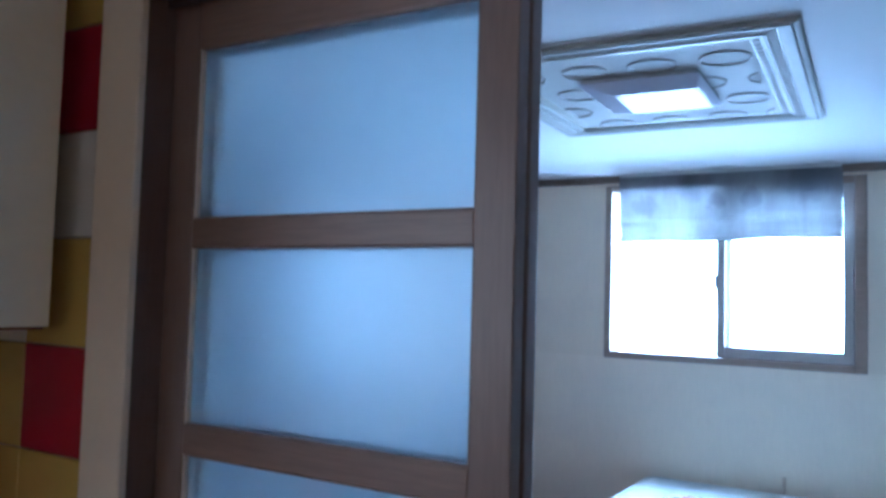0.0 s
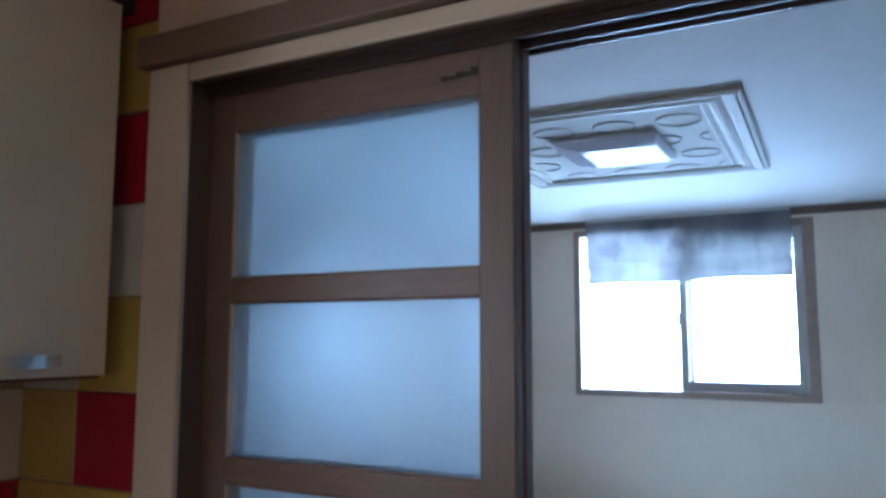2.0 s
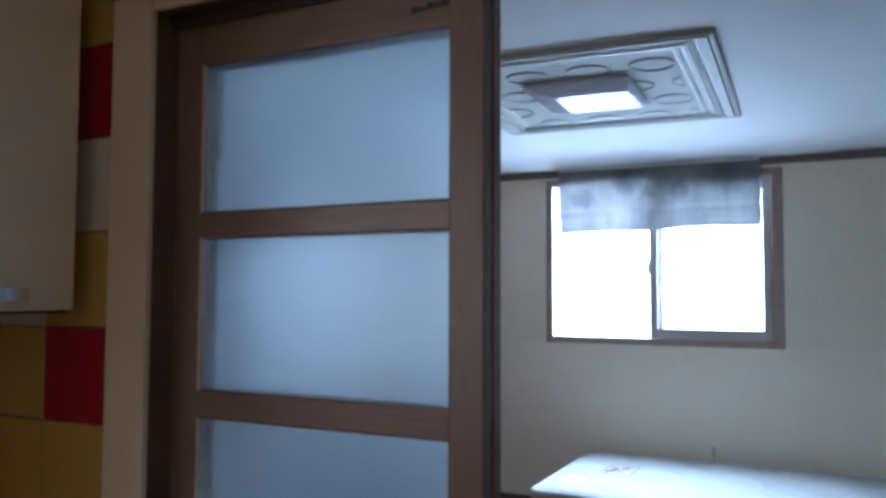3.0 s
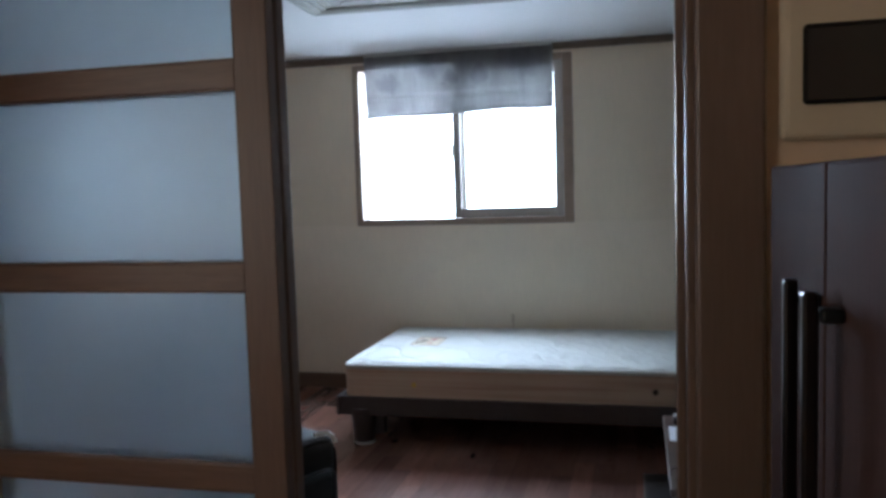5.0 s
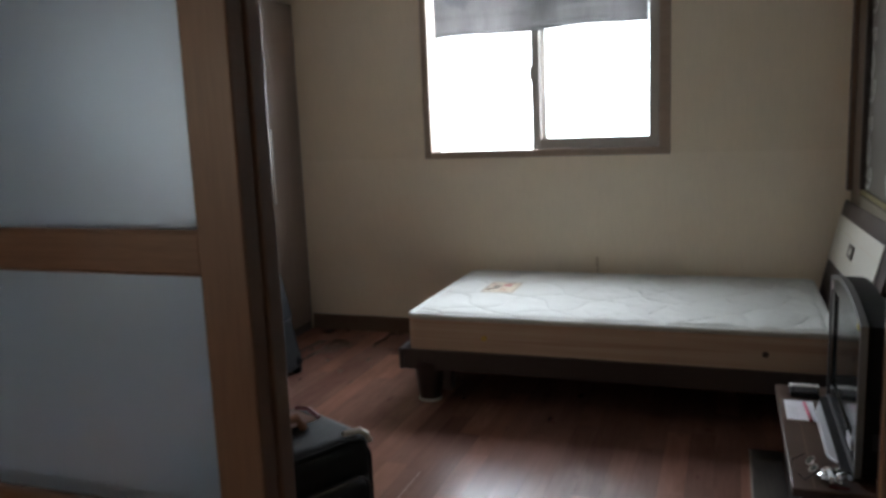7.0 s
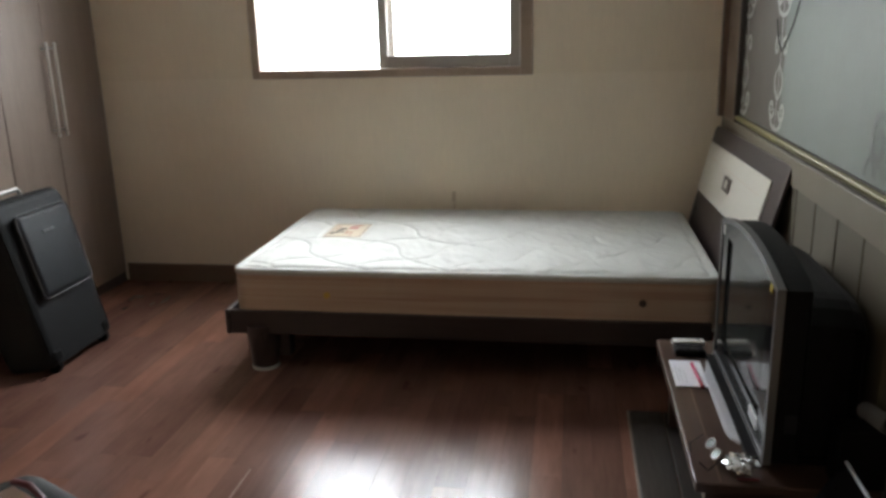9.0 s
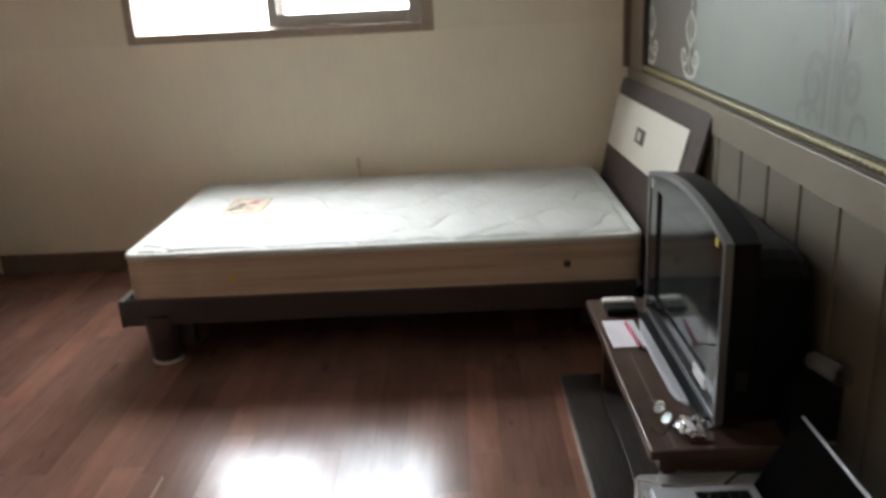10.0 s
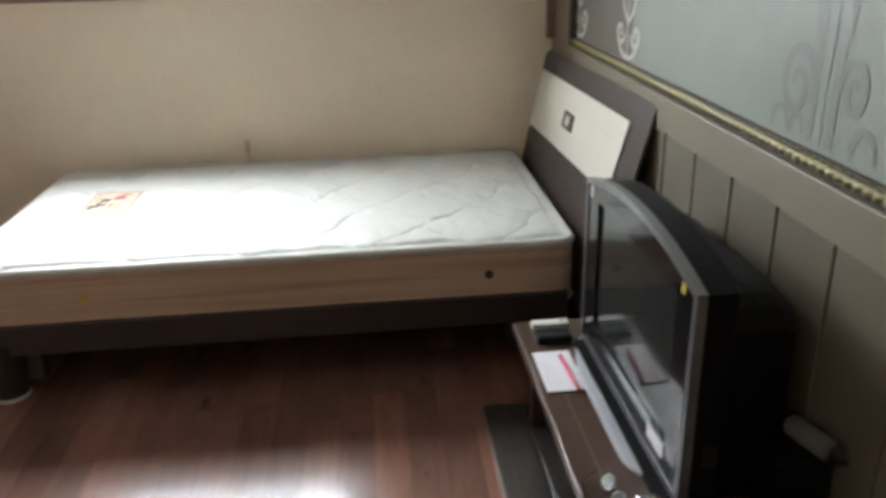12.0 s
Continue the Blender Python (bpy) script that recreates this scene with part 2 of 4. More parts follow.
dl.new(dt.outputs[0], dm.inputs[2])
dl.new(dm.outputs[0], dn["Material Output"].inputs["Surface"])
TAUPE_PAPER = painted("taupe_wallpaper", (0.135, 0.120, 0.100), 0.5, 0.22, 9.0, 0.08)
HANDLE_STEEL = material("dark_polished_steel", (0.038, 0.034, 0.034), 0.30, 1.0)
ZIP = material("dull_zip_metal", (0.11, 0.11, 0.115), 0.4, 0.6)
INK = material("dark_print", (0.05, 0.035, 0.03), 0.6)


def glass(name, rough, color=(1, 1, 1), ior=1.45):
    m = material(name, color, rough)
    b = m.node_tree.nodes["Principled BSDF"]
    b.inputs["Transmission Weight"].default_value, b.inputs["IOR"].default_value = 1.0, ior
    return m


def frosted():
    """Acid-etched glass: most light is spread as it passes, a little keeps its way."""
    m = glass("frosted_glass", 0.30, (0.885, 0.962, 1.0), 1.3)
    n, l = m.node_tree.nodes, m.node_tree.links
    tr, mx = n.new("ShaderNodeBsdfTranslucent"), n.new("ShaderNodeMixShader")
    tr.inputs["Color"].default_value = (0.66, 0.68, 0.72, 1)
    mx.inputs[0].default_value = 0.07
    l.new(n["Principled BSDF"].outputs[0], mx.inputs[1])
    l.new(tr.outputs[0], mx.inputs[2])
    l.new(mx.outputs[0], n["Material Output"].inputs["Surface"])
    return m


FROSTED = frosted()
PANE = glass("clear_glass", 0.0, (0.955, 0.975, 0.96))
LENS = material("spectacle_glass", (0.16, 0.19, 0.18), 0.08, 0.30, 0.5)


def blind_cloth():
    """Grey cloth with soft upright streaks and round faded flowers near the top."""
    c = (0.35, 0.342, 0.338)
    m = material("roman_blind_cloth", c, 0.85, 0, 0.2)
    n, l = m.node_tree.nodes, m.node_tree.links
    streak = noise_out(m, mapped(m, (1, 1, 0.22)), 9.0, 3.0)
    col = ramp(m, streak, [(0.35, dim(c, 0.80)), (0.65, dim(c, 1.10))])
    warp = n.new("ShaderNodeTexNoise")
    warp.inputs["Scale"].default_value = 16.0
    co, add = n.new("ShaderNodeTexCoord"), n.new("ShaderNodeMix")
    l.new(co.outputs["Object"], warp.inputs["Vector"])
    add.data_type, add.blend_type = "RGBA", "LINEAR_LIGHT"
    add.inputs[0].default_value = 0.05
    l.new(co.outputs["Object"], add.inputs[6])
    l.new(warp.outputs["Color"], add.inputs[7])
    for x, z, r in ((0.52, 2.265, 0.115), (1.15, 2.255, 0.135), (0.86, 2.16, 0.06), (0.66, 2.15, 0.05), (0.22, 2.13, 0.07)):
        d = n.new("ShaderNodeVectorMath")
        d.operation = "DISTANCE"
        d.inputs[1].default_value = (x, -0.036, z)
        l.new(add.outputs[2], d.inputs[0])
        flower = ramp(m, d.outputs["Value"], [(r * 0.45, (0.66, 0.67, 0.70)), (r * 0.85, (0.78, 0.79, 0.81)), (r * 1.15, (1, 1, 1))])
        col = mixed(m, 1.0, col, flower, "MULTIPLY")
    weave = noise_out(m, mapped(m, (1, 1, 6)), 120.0, 3.0)
    set_in(m, "Base Color", mixed(m, 0.18, col, ramp(m, weave, [(0.3, dim(c, 0.7)), (0.7, dim(c, 1.2))])))
    bump(m, weave, 0.3, 0.001)
    tr, mx = n.new("ShaderNodeBsdfTranslucent"), n.new("ShaderNodeMixShader")
    tr.inputs["Color"].default_value = (0.26, 0.27, 0.28, 1)
    mx.inputs[0].default_value = 0.006
    l.new(n["Principled BSDF"].outputs[0], mx.inputs[1])
    l.new(tr.outputs[0], mx.inputs[2])
    l.new(mx.outputs[0], n["Material Output"].inputs["Surface"])
    return m


def mattress_side():
    c = (0.53, 0.40, 0.305)
    m = material("striped_ticking", c, 0.7, 0, 0.3)
    band = noise_out(m, mapped(m, (0.02, 0.02, 1)), 28.0, 3.0)
    set_in(m, "Base Color", ramp(m, band, [(0.3, (0.40, 0.27, 0.19)), (0.48, c), (0.7, (0.58, 0.48, 0.375))]))
    bump(m, noise_out(m, mapped(m, (1, 1, 1)), 400.0), 0.2, 0.001)
    return m


BLIND = blind_cloth()
TICKING = mattress_side()
QUILT = painted("white_damask_ticking", (0.575, 0.585, 0.55), 0.6, 0.07, 70.0, 0.45)


# ---- builders ----
def mesh_of(name, bm, mat, smooth=False):
    me = bpy.data.meshes.new(name)
    bmesh.ops.recalc_face_normals(bm, faces=bm.faces)
    bm.to_mesh(me)
    bm.free()
    for m in mat if isinstance(mat, (list, tuple)) else [mat]:
        me.materials.append(m)
    if smooth:
        for p in me.polygons:
            p.use_smooth = True
    return me


def part(name, bm, mat, parent=None, label="", smooth=False):
    ob = new(name, mesh_of(name, bm, mat, smooth))
    ob.parent = parent
    return tagged(ob, label)


def thing(name, label, category, m=None, group="", kind=""):
    ob = new(name)
    ob.matrix_world = m or Matrix()
    ob.empty_display_size = 0.1
    return tagged(ob, label, category, group, kind)


def add_box(bm, x0, x1, y0, y1, z0, z1, bevel=0.0, seg=2, m=None):
    geo = bmesh.ops.create_cube(bm, size=1.0)
    vs = geo["verts"]
    bmesh.ops.scale(bm, vec=(abs(x1 - x0), abs(y1 - y0), abs(z1 - z0)), verts=vs)
    bmesh.ops.translate(bm, vec=((x0 + x1) / 2, (y0 + y1) / 2, (z0 + z1) / 2), verts=vs)
    if bevel:
        es = list({e for v in vs for e in v.link_edges})
        r = bmesh.ops.bevel(bm, geom=es, offset=bevel, segments=seg, profile=0.5, affect="EDGES")
        vs = r["verts"]
    if m:
        bmesh.ops.transform(bm, matrix=m, verts=list(vs))
    return bm


def box(x0, x1, y0, y1, z0, z1, bevel=0.0, seg=2, m=None):
    return add_box(bmesh.new(), x0, x1, y0, y1, z0, z1, bevel, seg, m)


def cyl(r0, r1, h, m=None, seg=24, bevel=0.0):
    bm = bmesh.new()
    bmesh.ops.create_cone(bm, cap_ends=True, segments=seg, radius1=r0, radius2=r1, depth=h)
    if bevel:
        es = [e for e in bm.edges if abs(e.verts[0].co.z - e.verts[1].co.z) < 1e-5]
        bmesh.ops.bevel(bm, geom=es, offset=bevel, segments=2, profile=0.5, affect="EDGES")
    if m:
        bmesh.ops.transform(bm, matrix=m, verts=bm.verts)
    return bm


def tube(points, r, seg=8, closed=False):
    """A round bar along a line of points."""
    bm = bmesh.new()
    pts = [Vector(p) for p in points]
    rings = []
    for i, p in enumerate(pts):
        a = pts[i - 1] if (i or closed) else p
        b = pts[(i + 1) % len(pts)] if (i < len(pts) - 1 or closed) else p
        d = (b - a).normalized()
        u = d.cross(Vector((0, 0, 1)) if abs(d.z) < 0.9 else Vector((1, 0, 0))).normalized()
        w = d.cross(u)
        rings.append([bm.verts.new(p + (u * math.cos(t) + w * math.sin(t)) * r) for t in (2 * math.pi * k / seg for k in range(seg))])
    for i in range(len(rings) if closed else len(rings) - 1):
        a, b = rings[i], rings[(i + 1) % len(rings)]
        for k in range(seg):
            bm.faces.new((a[k], a[(k + 1) % seg], b[(k + 1) % seg], b[k]))
    if not closed:
        bm.faces.new(rings[0])
        bm.faces.new(rings[-1])
    return bm


def slab(outline, plane, d0, d1, bevel=0.0):
    """A flat outline given thickness: plane 'x', 'y' or 'z' is the axis it is thick along."""
    bm = bmesh.new()
    def at(u, v, d):
        return {"x": (d, u, v), "y": (u, d, v), "z": (u, v, d)}[plane]
    lo = [bm.verts.new(at(u, v, d0)) for u, v in outline]
    hi = [bm.verts.new(at(u, v, d1)) for u, v in outline]
    n = len(outline)
    bm.faces.new(lo)
    bm.faces.new(hi[::-1])
    for i in range(n):
        bm.faces.new((lo[i], hi[i], hi[(i + 1) % n], lo[(i + 1) % n]))
    if bevel:
        es = [e for e in bm.edges if len(e.link_faces) == 2 and any(len(f.verts) == n for f in e.link_faces)]
        bmesh.ops.bevel(bm, geom=es, offset=bevel, segments=2, profile=0.5, affect="EDGES")
    return bm


def setting(name, bm, mat, label, category, smooth=False):
    ob = part(name, bm, mat, None, "", smooth)
    return tagged(ob, label, category, kind="structure")


# ---- the large structure ----
XW, XE = -1.55, 2.430        # room, west and east wall faces
YD0, YD1 = -4.075, -3.92     # partition, kitchen face and room face
ZC = 2.335                   # ceiling
KX0, KX1, KY = 0.055, 2.80, -7.25
OP0, OP1, OPZ = 0.541, 1.945, 2.075   # sliding-door opening

# window wall with its opening
bm = bmesh.new()
WX0, WX1, WZ0, WZ1 = -0.045, 1.465, 1.16, 2.27
for a, b, c, d in ((XW, WX0, 0, ZC), (WX1, XE, 0, ZC), (WX0, WX1, 0, WZ0), (WX0, WX1, WZ1, ZC)):
    add_box(bm, a, b, 0, 0.20, c, d)
wall_north = setting("wall_north", bm, CREAM_PAPER, "cream streaked wallpaper on the window wall", "wall")
wall_east = setting("wall_east", box(XE, XE + 0.15, YD0, 0.2, 0, ZC), SILVER_PAPER, "silver-grey scroll wallpaper wall with beige wainscot below", "wall")
setting("wall_west", box(XW - 0.15, XW, YD1, 0.2, 0, ZC), SILVER_PAPER, "silver-grey wallpaper wall behind the wardrobe", "wall")
bm = bmesh.new()
for a, b, c, d in ((XW - 0.15, OP0 - 0.03, 0, ZC), (OP1 + 0.03, KX1 + 0.15, 0, ZC), (OP0 - 0.03, OP1 + 0.03, OPZ + 0.03, ZC)):
    add_box(bm, a, b, YD0, YD1, c, d)
setting("wall_partition", bm, KITCHEN_PAPER, "beige papered partition wall between kitchen and bedroom", "wall")
bm = bmesh.new()
for a, b, c, d in ((KY, -6.70, 0, ZC), (-5.50, YD0, 0, ZC), (-6.70, -5.50, 0, 1.05), (-6.70, -5.50, 2.05, ZC)):
    add_box(bm, KX0 - 0.15, KX0, a, b, c, d)
setting("wall_kitchen_west", bm, KITCHEN_PAPER, "beige kitchen wall with tiles, cabinets and an added unseen window", "wall")
setting("wall_kitchen_east", box(KX1, KX1 + 0.15, KY, YD0, 0, ZC), KITCHEN_PAPER, "plain beige kitchen wall behind the refrigerator", "wall")
setting("wall_kitchen_south", box(KX0 - 0.15, KX1 + 0.15, KY - 0.15, KY, 0, ZC), KITCHEN_PAPER, "plain beige end wall of the kitchen", "wall")
setting("ceiling", box(XW - 0.15, KX1 + 0.15, KY - 0.15, 0.2, ZC, ZC + 0.12), CEILING, "white papered ceiling", "ceiling")
floor = setting("floor", box(XW - 0.15, XE + 0.1, YD0 + 0.02, 0.1, -0.12, -0.004), UNDERLAY, "glossy red-brown laminate plank floor", "floor")
setting("floor_kitchen", box(KX0 - 0.15, KX1 + 0.15, KY - 0.15, YD0 + 0.019, -0.12, 0.0), KITCHEN_FLOOR, "brown linoleum kitchen floor", "floor")
setting("ground", box(-400, 400, -400, 400, -3.2, -3.0), OUTSIDE, "plain grey ground outside the house", "ground")

for xa, xb in ((XW + 0.01, WX0 - 0.004), (WX1 + 0.004, XE - 0.05)):
    part("wallpaper_sheet", box(xa, xb, -0.0012, -0.0002, 1.165, 2.286), UPPER_PAPER, wall_north)

# baseboards, cornice
setting("baseboard", box(-0.93, XE, -0.014, -0.002, 0, 0.105, 0.003), BASE_WOOD, "brown wood-grain baseboard under the window wall", "baseboard")
setting("trim", box(XW, XE, -0.022, -0.002, 2.288, ZC - 0.002, 0.004), TRIM_WOOD, "narrow brown cornice strip along the ceiling", "trim")

# ---- sliding door ----
frame_ob = tagged(thing("door_1", "brown wood-grain sliding door frame with cream casing", "door frame", kind="structure"))
part("jamb", box(OP0 - 0.03, OP0, YD0 + 0.002, YD1 - 0.002, 0, OPZ, 0.003), FRAME_WOOD, frame_ob)
part("jamb", box(OP1, OP1 + 0.03, YD0 + 0.002, YD1 - 0.002, 0, OPZ, 0.003), FRAME_WOOD, frame_ob)
part("head_jamb", box(OP0 - 0.03, OP1 + 0.03, YD0 + 0.002, YD1 - 0.002, OPZ, OPZ + 0.03, 0.003), FRAME_WOOD_X, frame_ob)
part("casing", box(0.438, 0.549, -4.093, YD0 - 0.001, 0, 2.105, 0.004), CASING_CREAM, frame_ob, "cream-painted door casing")
part("casing", box(OP1 + 0.012, 2.054, -4.098, YD0 - 0.001, 0, 2.105, 0.006), FRAME_WOOD, frame_ob)
part("stop", box(OP1 - 0.014, OP1 - 0.001, -4.062, -4.050, 0, OPZ, 0.002), FRAME_WOOD, frame_ob)
part("stop", box(OP1 - 0.010, OP1 - 0.001, -3.934, -3.926, 0, OPZ, 0.003), CHROME, frame_ob, "shiny metal edge strip")
part("head_casing", box(0.5495, OP1 + 0.0115, -4.090, YD0 - 0.001, 2.066, 2.105, 0.004), CASING_CREAM, frame_ob, "cream-painted head casing")
part("head_cap", box(0.420, 2.072, -4.116, YD0 - 0.001, 2.107, 2.172, 0.004), FRAME_WOOD_X, frame_ob)
part("track", box(OP0 + 0.001, OP1 - 0.015, -4.040, -3.935, OPZ - 0.014, OPZ - 0.001), TRACK, frame_ob)
for yy in (-4.032, -3.979, -3.944):
    part("track_rib", box(OP0 + 0.001, OP1 - 0.015, yy, yy + 0.006, OPZ - 0.030, OPZ - 0.0145), TRACK, frame_ob)
part("threshold", box(OP0 - 0.03, OP1 + 0.03, YD0 - 0.01, YD1 + 0.01, 0.0005, 0.012, 0.003), FRAME_WOOD_X, frame_ob)


def door_leaf(x0, x1, yc, label):
    """A stile-and-rail leaf with four frosted panes in pale beads."""
    leaf = thing("sliding_door", label, "sliding door", group="sliding door leaves")
    t, st = 0.0165, 0.066
    z0, z1 = 0.016, 2.060
    rails = ((z0, 0.20), (0.50, 0.555), (0.868, 0.920), (1.242, 1.295), (1.606, 1.658), (1.966, z1))
    for a, b in ((x0, x0 + st), (x1 - st, x1)):
        part("stile", box(a, b, yc - t, yc + t, z0, z1, 0.003), DOOR_WOOD, leaf)
    for a, b in rails:
        part("rail", box(x0 + st - 0.001, x1 - st + 0.001, yc - t + 0.0015, yc + t - 0.0015, a, b, 0.003), DOOR_WOOD_X, leaf)
    for (a, b), (c, d) in zip(rails[:-1], rails[1:]):
        gx0, gx1 = x0 + st, x1 - st
        pane = part("pane", box(gx0 - 0.004, gx1 + 0.004, yc - 0.002, yc + 0.002, b - 0.004, c + 0.004), FROSTED, leaf, "frosted white glass pane")
        for s in (-1, 1):
            ya, yb = sorted((yc + s * 0.0025, yc + s * 0.0125))
            # left bead only: its lit side is put into the colour
            part("bead", box(gx0, gx0 + 0.004, ya, yb, b, c), BEAD, pane, "left glazing bead, room light painted in pale")
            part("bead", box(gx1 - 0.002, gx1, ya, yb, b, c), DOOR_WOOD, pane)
            part("bead", box(gx0 + 0.0045, gx1 - 0.0025, ya, yb, b, b + 0.002), DOOR_WOOD_X, pane)
            part("bead", box(gx0 + 0.0045, gx1 - 0.0025, ya, yb, c - 0.002, c), DOOR_WOOD_X, pane)
    return leaf


leaf = door_leaf(0.544, 1.250, -3.997, "closed brown wooden sliding door with frosted glass panes")
# a small scuffed sticker on the top rail, read as dark bars
for k, (dx, w, h) in enumerate(((0, 0.014, 0.010), (0.016, 0.012, 0.007), (0.030, 0.016, 0.012), (0.048, 0.010, 0.009), (0.060, 0.014, 0.014))):
    part("print_mark", box(1.108 + dx, 1.108 + dx + w, -4.0145, -4.0125, 1.997 + 0.001 * k, 1.997 + 0.001 * k + h), INK, leaf)
door_leaf(0.545, 1.252, -3.959, "second brown sliding door parked behind the first")

# ---- window ----
win = tagged(thing("window_1", "brown film-wrapped sliding window, one sash slid open", "window", kind="structure"))
part("window_frame", box(WX0, WX0 + 0.045, -0.012, 0.16, WZ0, WZ1, 0.004), WIN_WOOD, win)
part("window_frame", box(WX1 - 0.062, WX1, -0.012, 0.16, WZ0, WZ1, 0.004), WIN_WOOD, win)
part("window_frame", box(WX0 + 0.0455, WX1 - 0.0625, -0.012, 0.16, WZ0, WZ0 + 0.043, 0.004), WIN_WOOD, win)
part("window_frame", box(WX0 + 0.0455, WX1 - 0.0625, -0.012, 0.16, WZ1 - 0.043, WZ1, 0.004), WIN_WOOD, win)
for nm, x0, x1, y0 in (("sash", 0.652, 1.398, 0.012), ("sash", 0.675, 1.400, 0.075)):
    s = part(nm, box(x0, x0 + 0.050, y0, y0 + 0.045, 1.206, 2.224, 0.004), SASH, win)
    part("stile", box(x1 - 0.055, x1, y0, y0 + 0.045, 1.206, 2.224, 0.004), SASH, s)
    part("rail", box(x0 + 0.0505, x1 - 0.0555, y0, y0 + 0.045, 1.206, 1.268, 0.004), SASH, s)
    part("rail", box(x0 + 0.0505, x1 - 0.0555, y0, y0 + 0.045, 2.165, 2.224, 0.004), SASH, s)
    g = part("pane", box(x0 + 0.048, x1 - 0.053, y0 + 0.020, y0 + 0.024, 1.264, 2.169), PANE, s)
    g.visible_shadow = False
part("latch", box(0.640, 0.653, 0.004, 0.030, 1.62, 1.70, 0.004), SASH, win)
part("outer_rail", box(0.055, 0.063, 0.130, 0.150, 1.206, 2.224), WHITE_PL, win)
part("outer_rail", box(0.065, 0.65, 0.130, 0.150, 1.215, 1.225), WHITE_PL, win)

outer = part("pane", box(0.0, 0.70, 0.138, 0.142, 1.204, 2.226), PANE, win, "outer clear pane")
outer.visible_shadow = False

# roman blind
blind = thing("roman_blind", "grey floral roman blind pulled halfway up", "blind")
part("headrail", box(0.055, 1.340, -0.052, -0.024, 2.318, 2.332, 0.003), WHITE_PL, blind, "thin white head rail")
bm = bmesh.new()
nx, nz = 60, 40
grid = []
for j in range(nz + 1):
    row = []
    for i in range(nx + 1):
        u, v = i / nx, j / nz
        bottom = 1.893 + 0.026 * u + 0.006 * math.sin(u * 11)
        z = 2.318 + (bottom - 2.318) * v
        y = -0.034 - 0.006 * math.sin(u * 17 + v * 2) * v - 0.012 * max(0, math.sin((v - 0.62) * 24)) * (v > 0.62)
        row.append(bm.verts.new((0.050 + 1.296 * u + 0.02 * v * (u < 0.02), y, z)))
    grid.append(row)
for j in range(nz):
    for i in range(nx):
        bm.faces.new((grid[j][i], grid[j][i + 1], grid[j + 1][i + 1], grid[j + 1][i]))
bmesh.ops.solidify(bm, geom=bm.faces[:], thickness=0.003)
part("cloth", bm, BLIND, blind, smooth=True)
part("cord", tube([(0.30, -0.056, 2.32), (0.30, -0.056, 2.335)], 0.002), WHITE_CABLE, blind)

# wall outlet plate behind the mattress
outlet = thing("cable_outlet", "short beige cable outlet on the cream wall", "cable outlet")
part("clip", box(1.032, 1.052, -0.012, -0.0005, 0.490, 0.548, 0.005), BEAD, outlet)
part("cord", tube([(1.040, -0.014, 0.546), (1.050, -0.018, 0.530), (1.036, -0.017, 0.508), (1.047, -0.015, 0.485), (1.042, -0.012, 0.440)], 0.0045), BEAD, outlet)

# ---- ceiling coffer with lamp ----
coffer = thing("ceiling_rose", "white stepped plaster frame round a ring-patterned ceiling panel", "ceiling panel")
CX0, CX1, CY0, CY1 = 0.278, 1.404, -2.672, -1.352
TURNED = pose(0.84, -1.935, 0, 0, 0, 2.9) @ pose(-0.84, 1.935, 0)


def frame_step(inset, wide, z0, z1):
    a, b, c, d = CX0 + inset, CX1 - inset, CY0 + inset, CY1 - inset
    bm = bmesh.new()
    outer = [(a, c), (b, c), (b, d), (a, d)]
    inner = [(a + wide, c + wide), (b - wide, c + wide), (b - wide, d - wide), (a + wide, d - wide)]
    rows = [[bm.verts.new((x, y, z)) for x, y in pts] for pts, z in ((outer, ZC), (outer, z0), (inner, z1), (inner, ZC))]
    for r, s in zip(rows, rows[1:]):
        for i in range(4):
            bm.faces.new((r[i], r[(i + 1) % 4], s[(i + 1) % 4], s[i]))
    es = [e for e in bm.edges if e.verts[0].co.z < ZC - 0.001 and e.verts[1].co.z < ZC - 0.001]
    bmesh.ops.bevel(bm, geom=es, offset=0.003, segments=2, profile=0.5, affect="EDGES")
    return bm


coffer.matrix_world = TURNED
part("outer_moulding", frame_step(0.0, 0.016, ZC - 0.013, ZC - 0.018), MOULD, coffer)
part("gilt_line", frame_step(0.0165, 0.007, ZC - 0.010, ZC - 0.010), OLIVE, coffer, "dull olive-gold line")
part("middle_moulding", frame_step(0.024, 0.040, ZC - 0.019, ZC - 0.011), MOULD, coffer)
part("gilt_line", frame_step(0.0645, 0.007, ZC - 0.007, ZC - 0.007), OLIVE, coffer, "dull olive-gold line")
part("cove_moulding", frame_step(0.072, 0.023, ZC - 0.009, ZC - 0.013), CEIL_PANEL, coffer)
part("inner_moulding", frame_step(0.0955, 0.014, ZC - 0.016, ZC - 0.013), MOULD, coffer)
part("gilt_line", frame_step(0.110, 0.006, ZC - 0.007, ZC - 0.007), OLIVE, coffer, "dull olive-gold line")
part("reeded_moulding", frame_step(0.1165, 0.035, ZC - 0.006, ZC - 0.005), OLIVE_PALE, coffer)
panel = part("panel", box(CX0 + 0.152, CX1 - 0.152, CY0 + 0.152, CY1 - 0.152, ZC - 0.004, ZC - 0.0005), CEIL_PANEL, coffer)
for i in range(26):
    y = CY0 + 0.16 + i * 0.041
    part("reed", box(CX1 - 0.145, CX1 - 0.122, y, y + 0.014, ZC - 0.0095, ZC - 0.0062), RING, coffer)
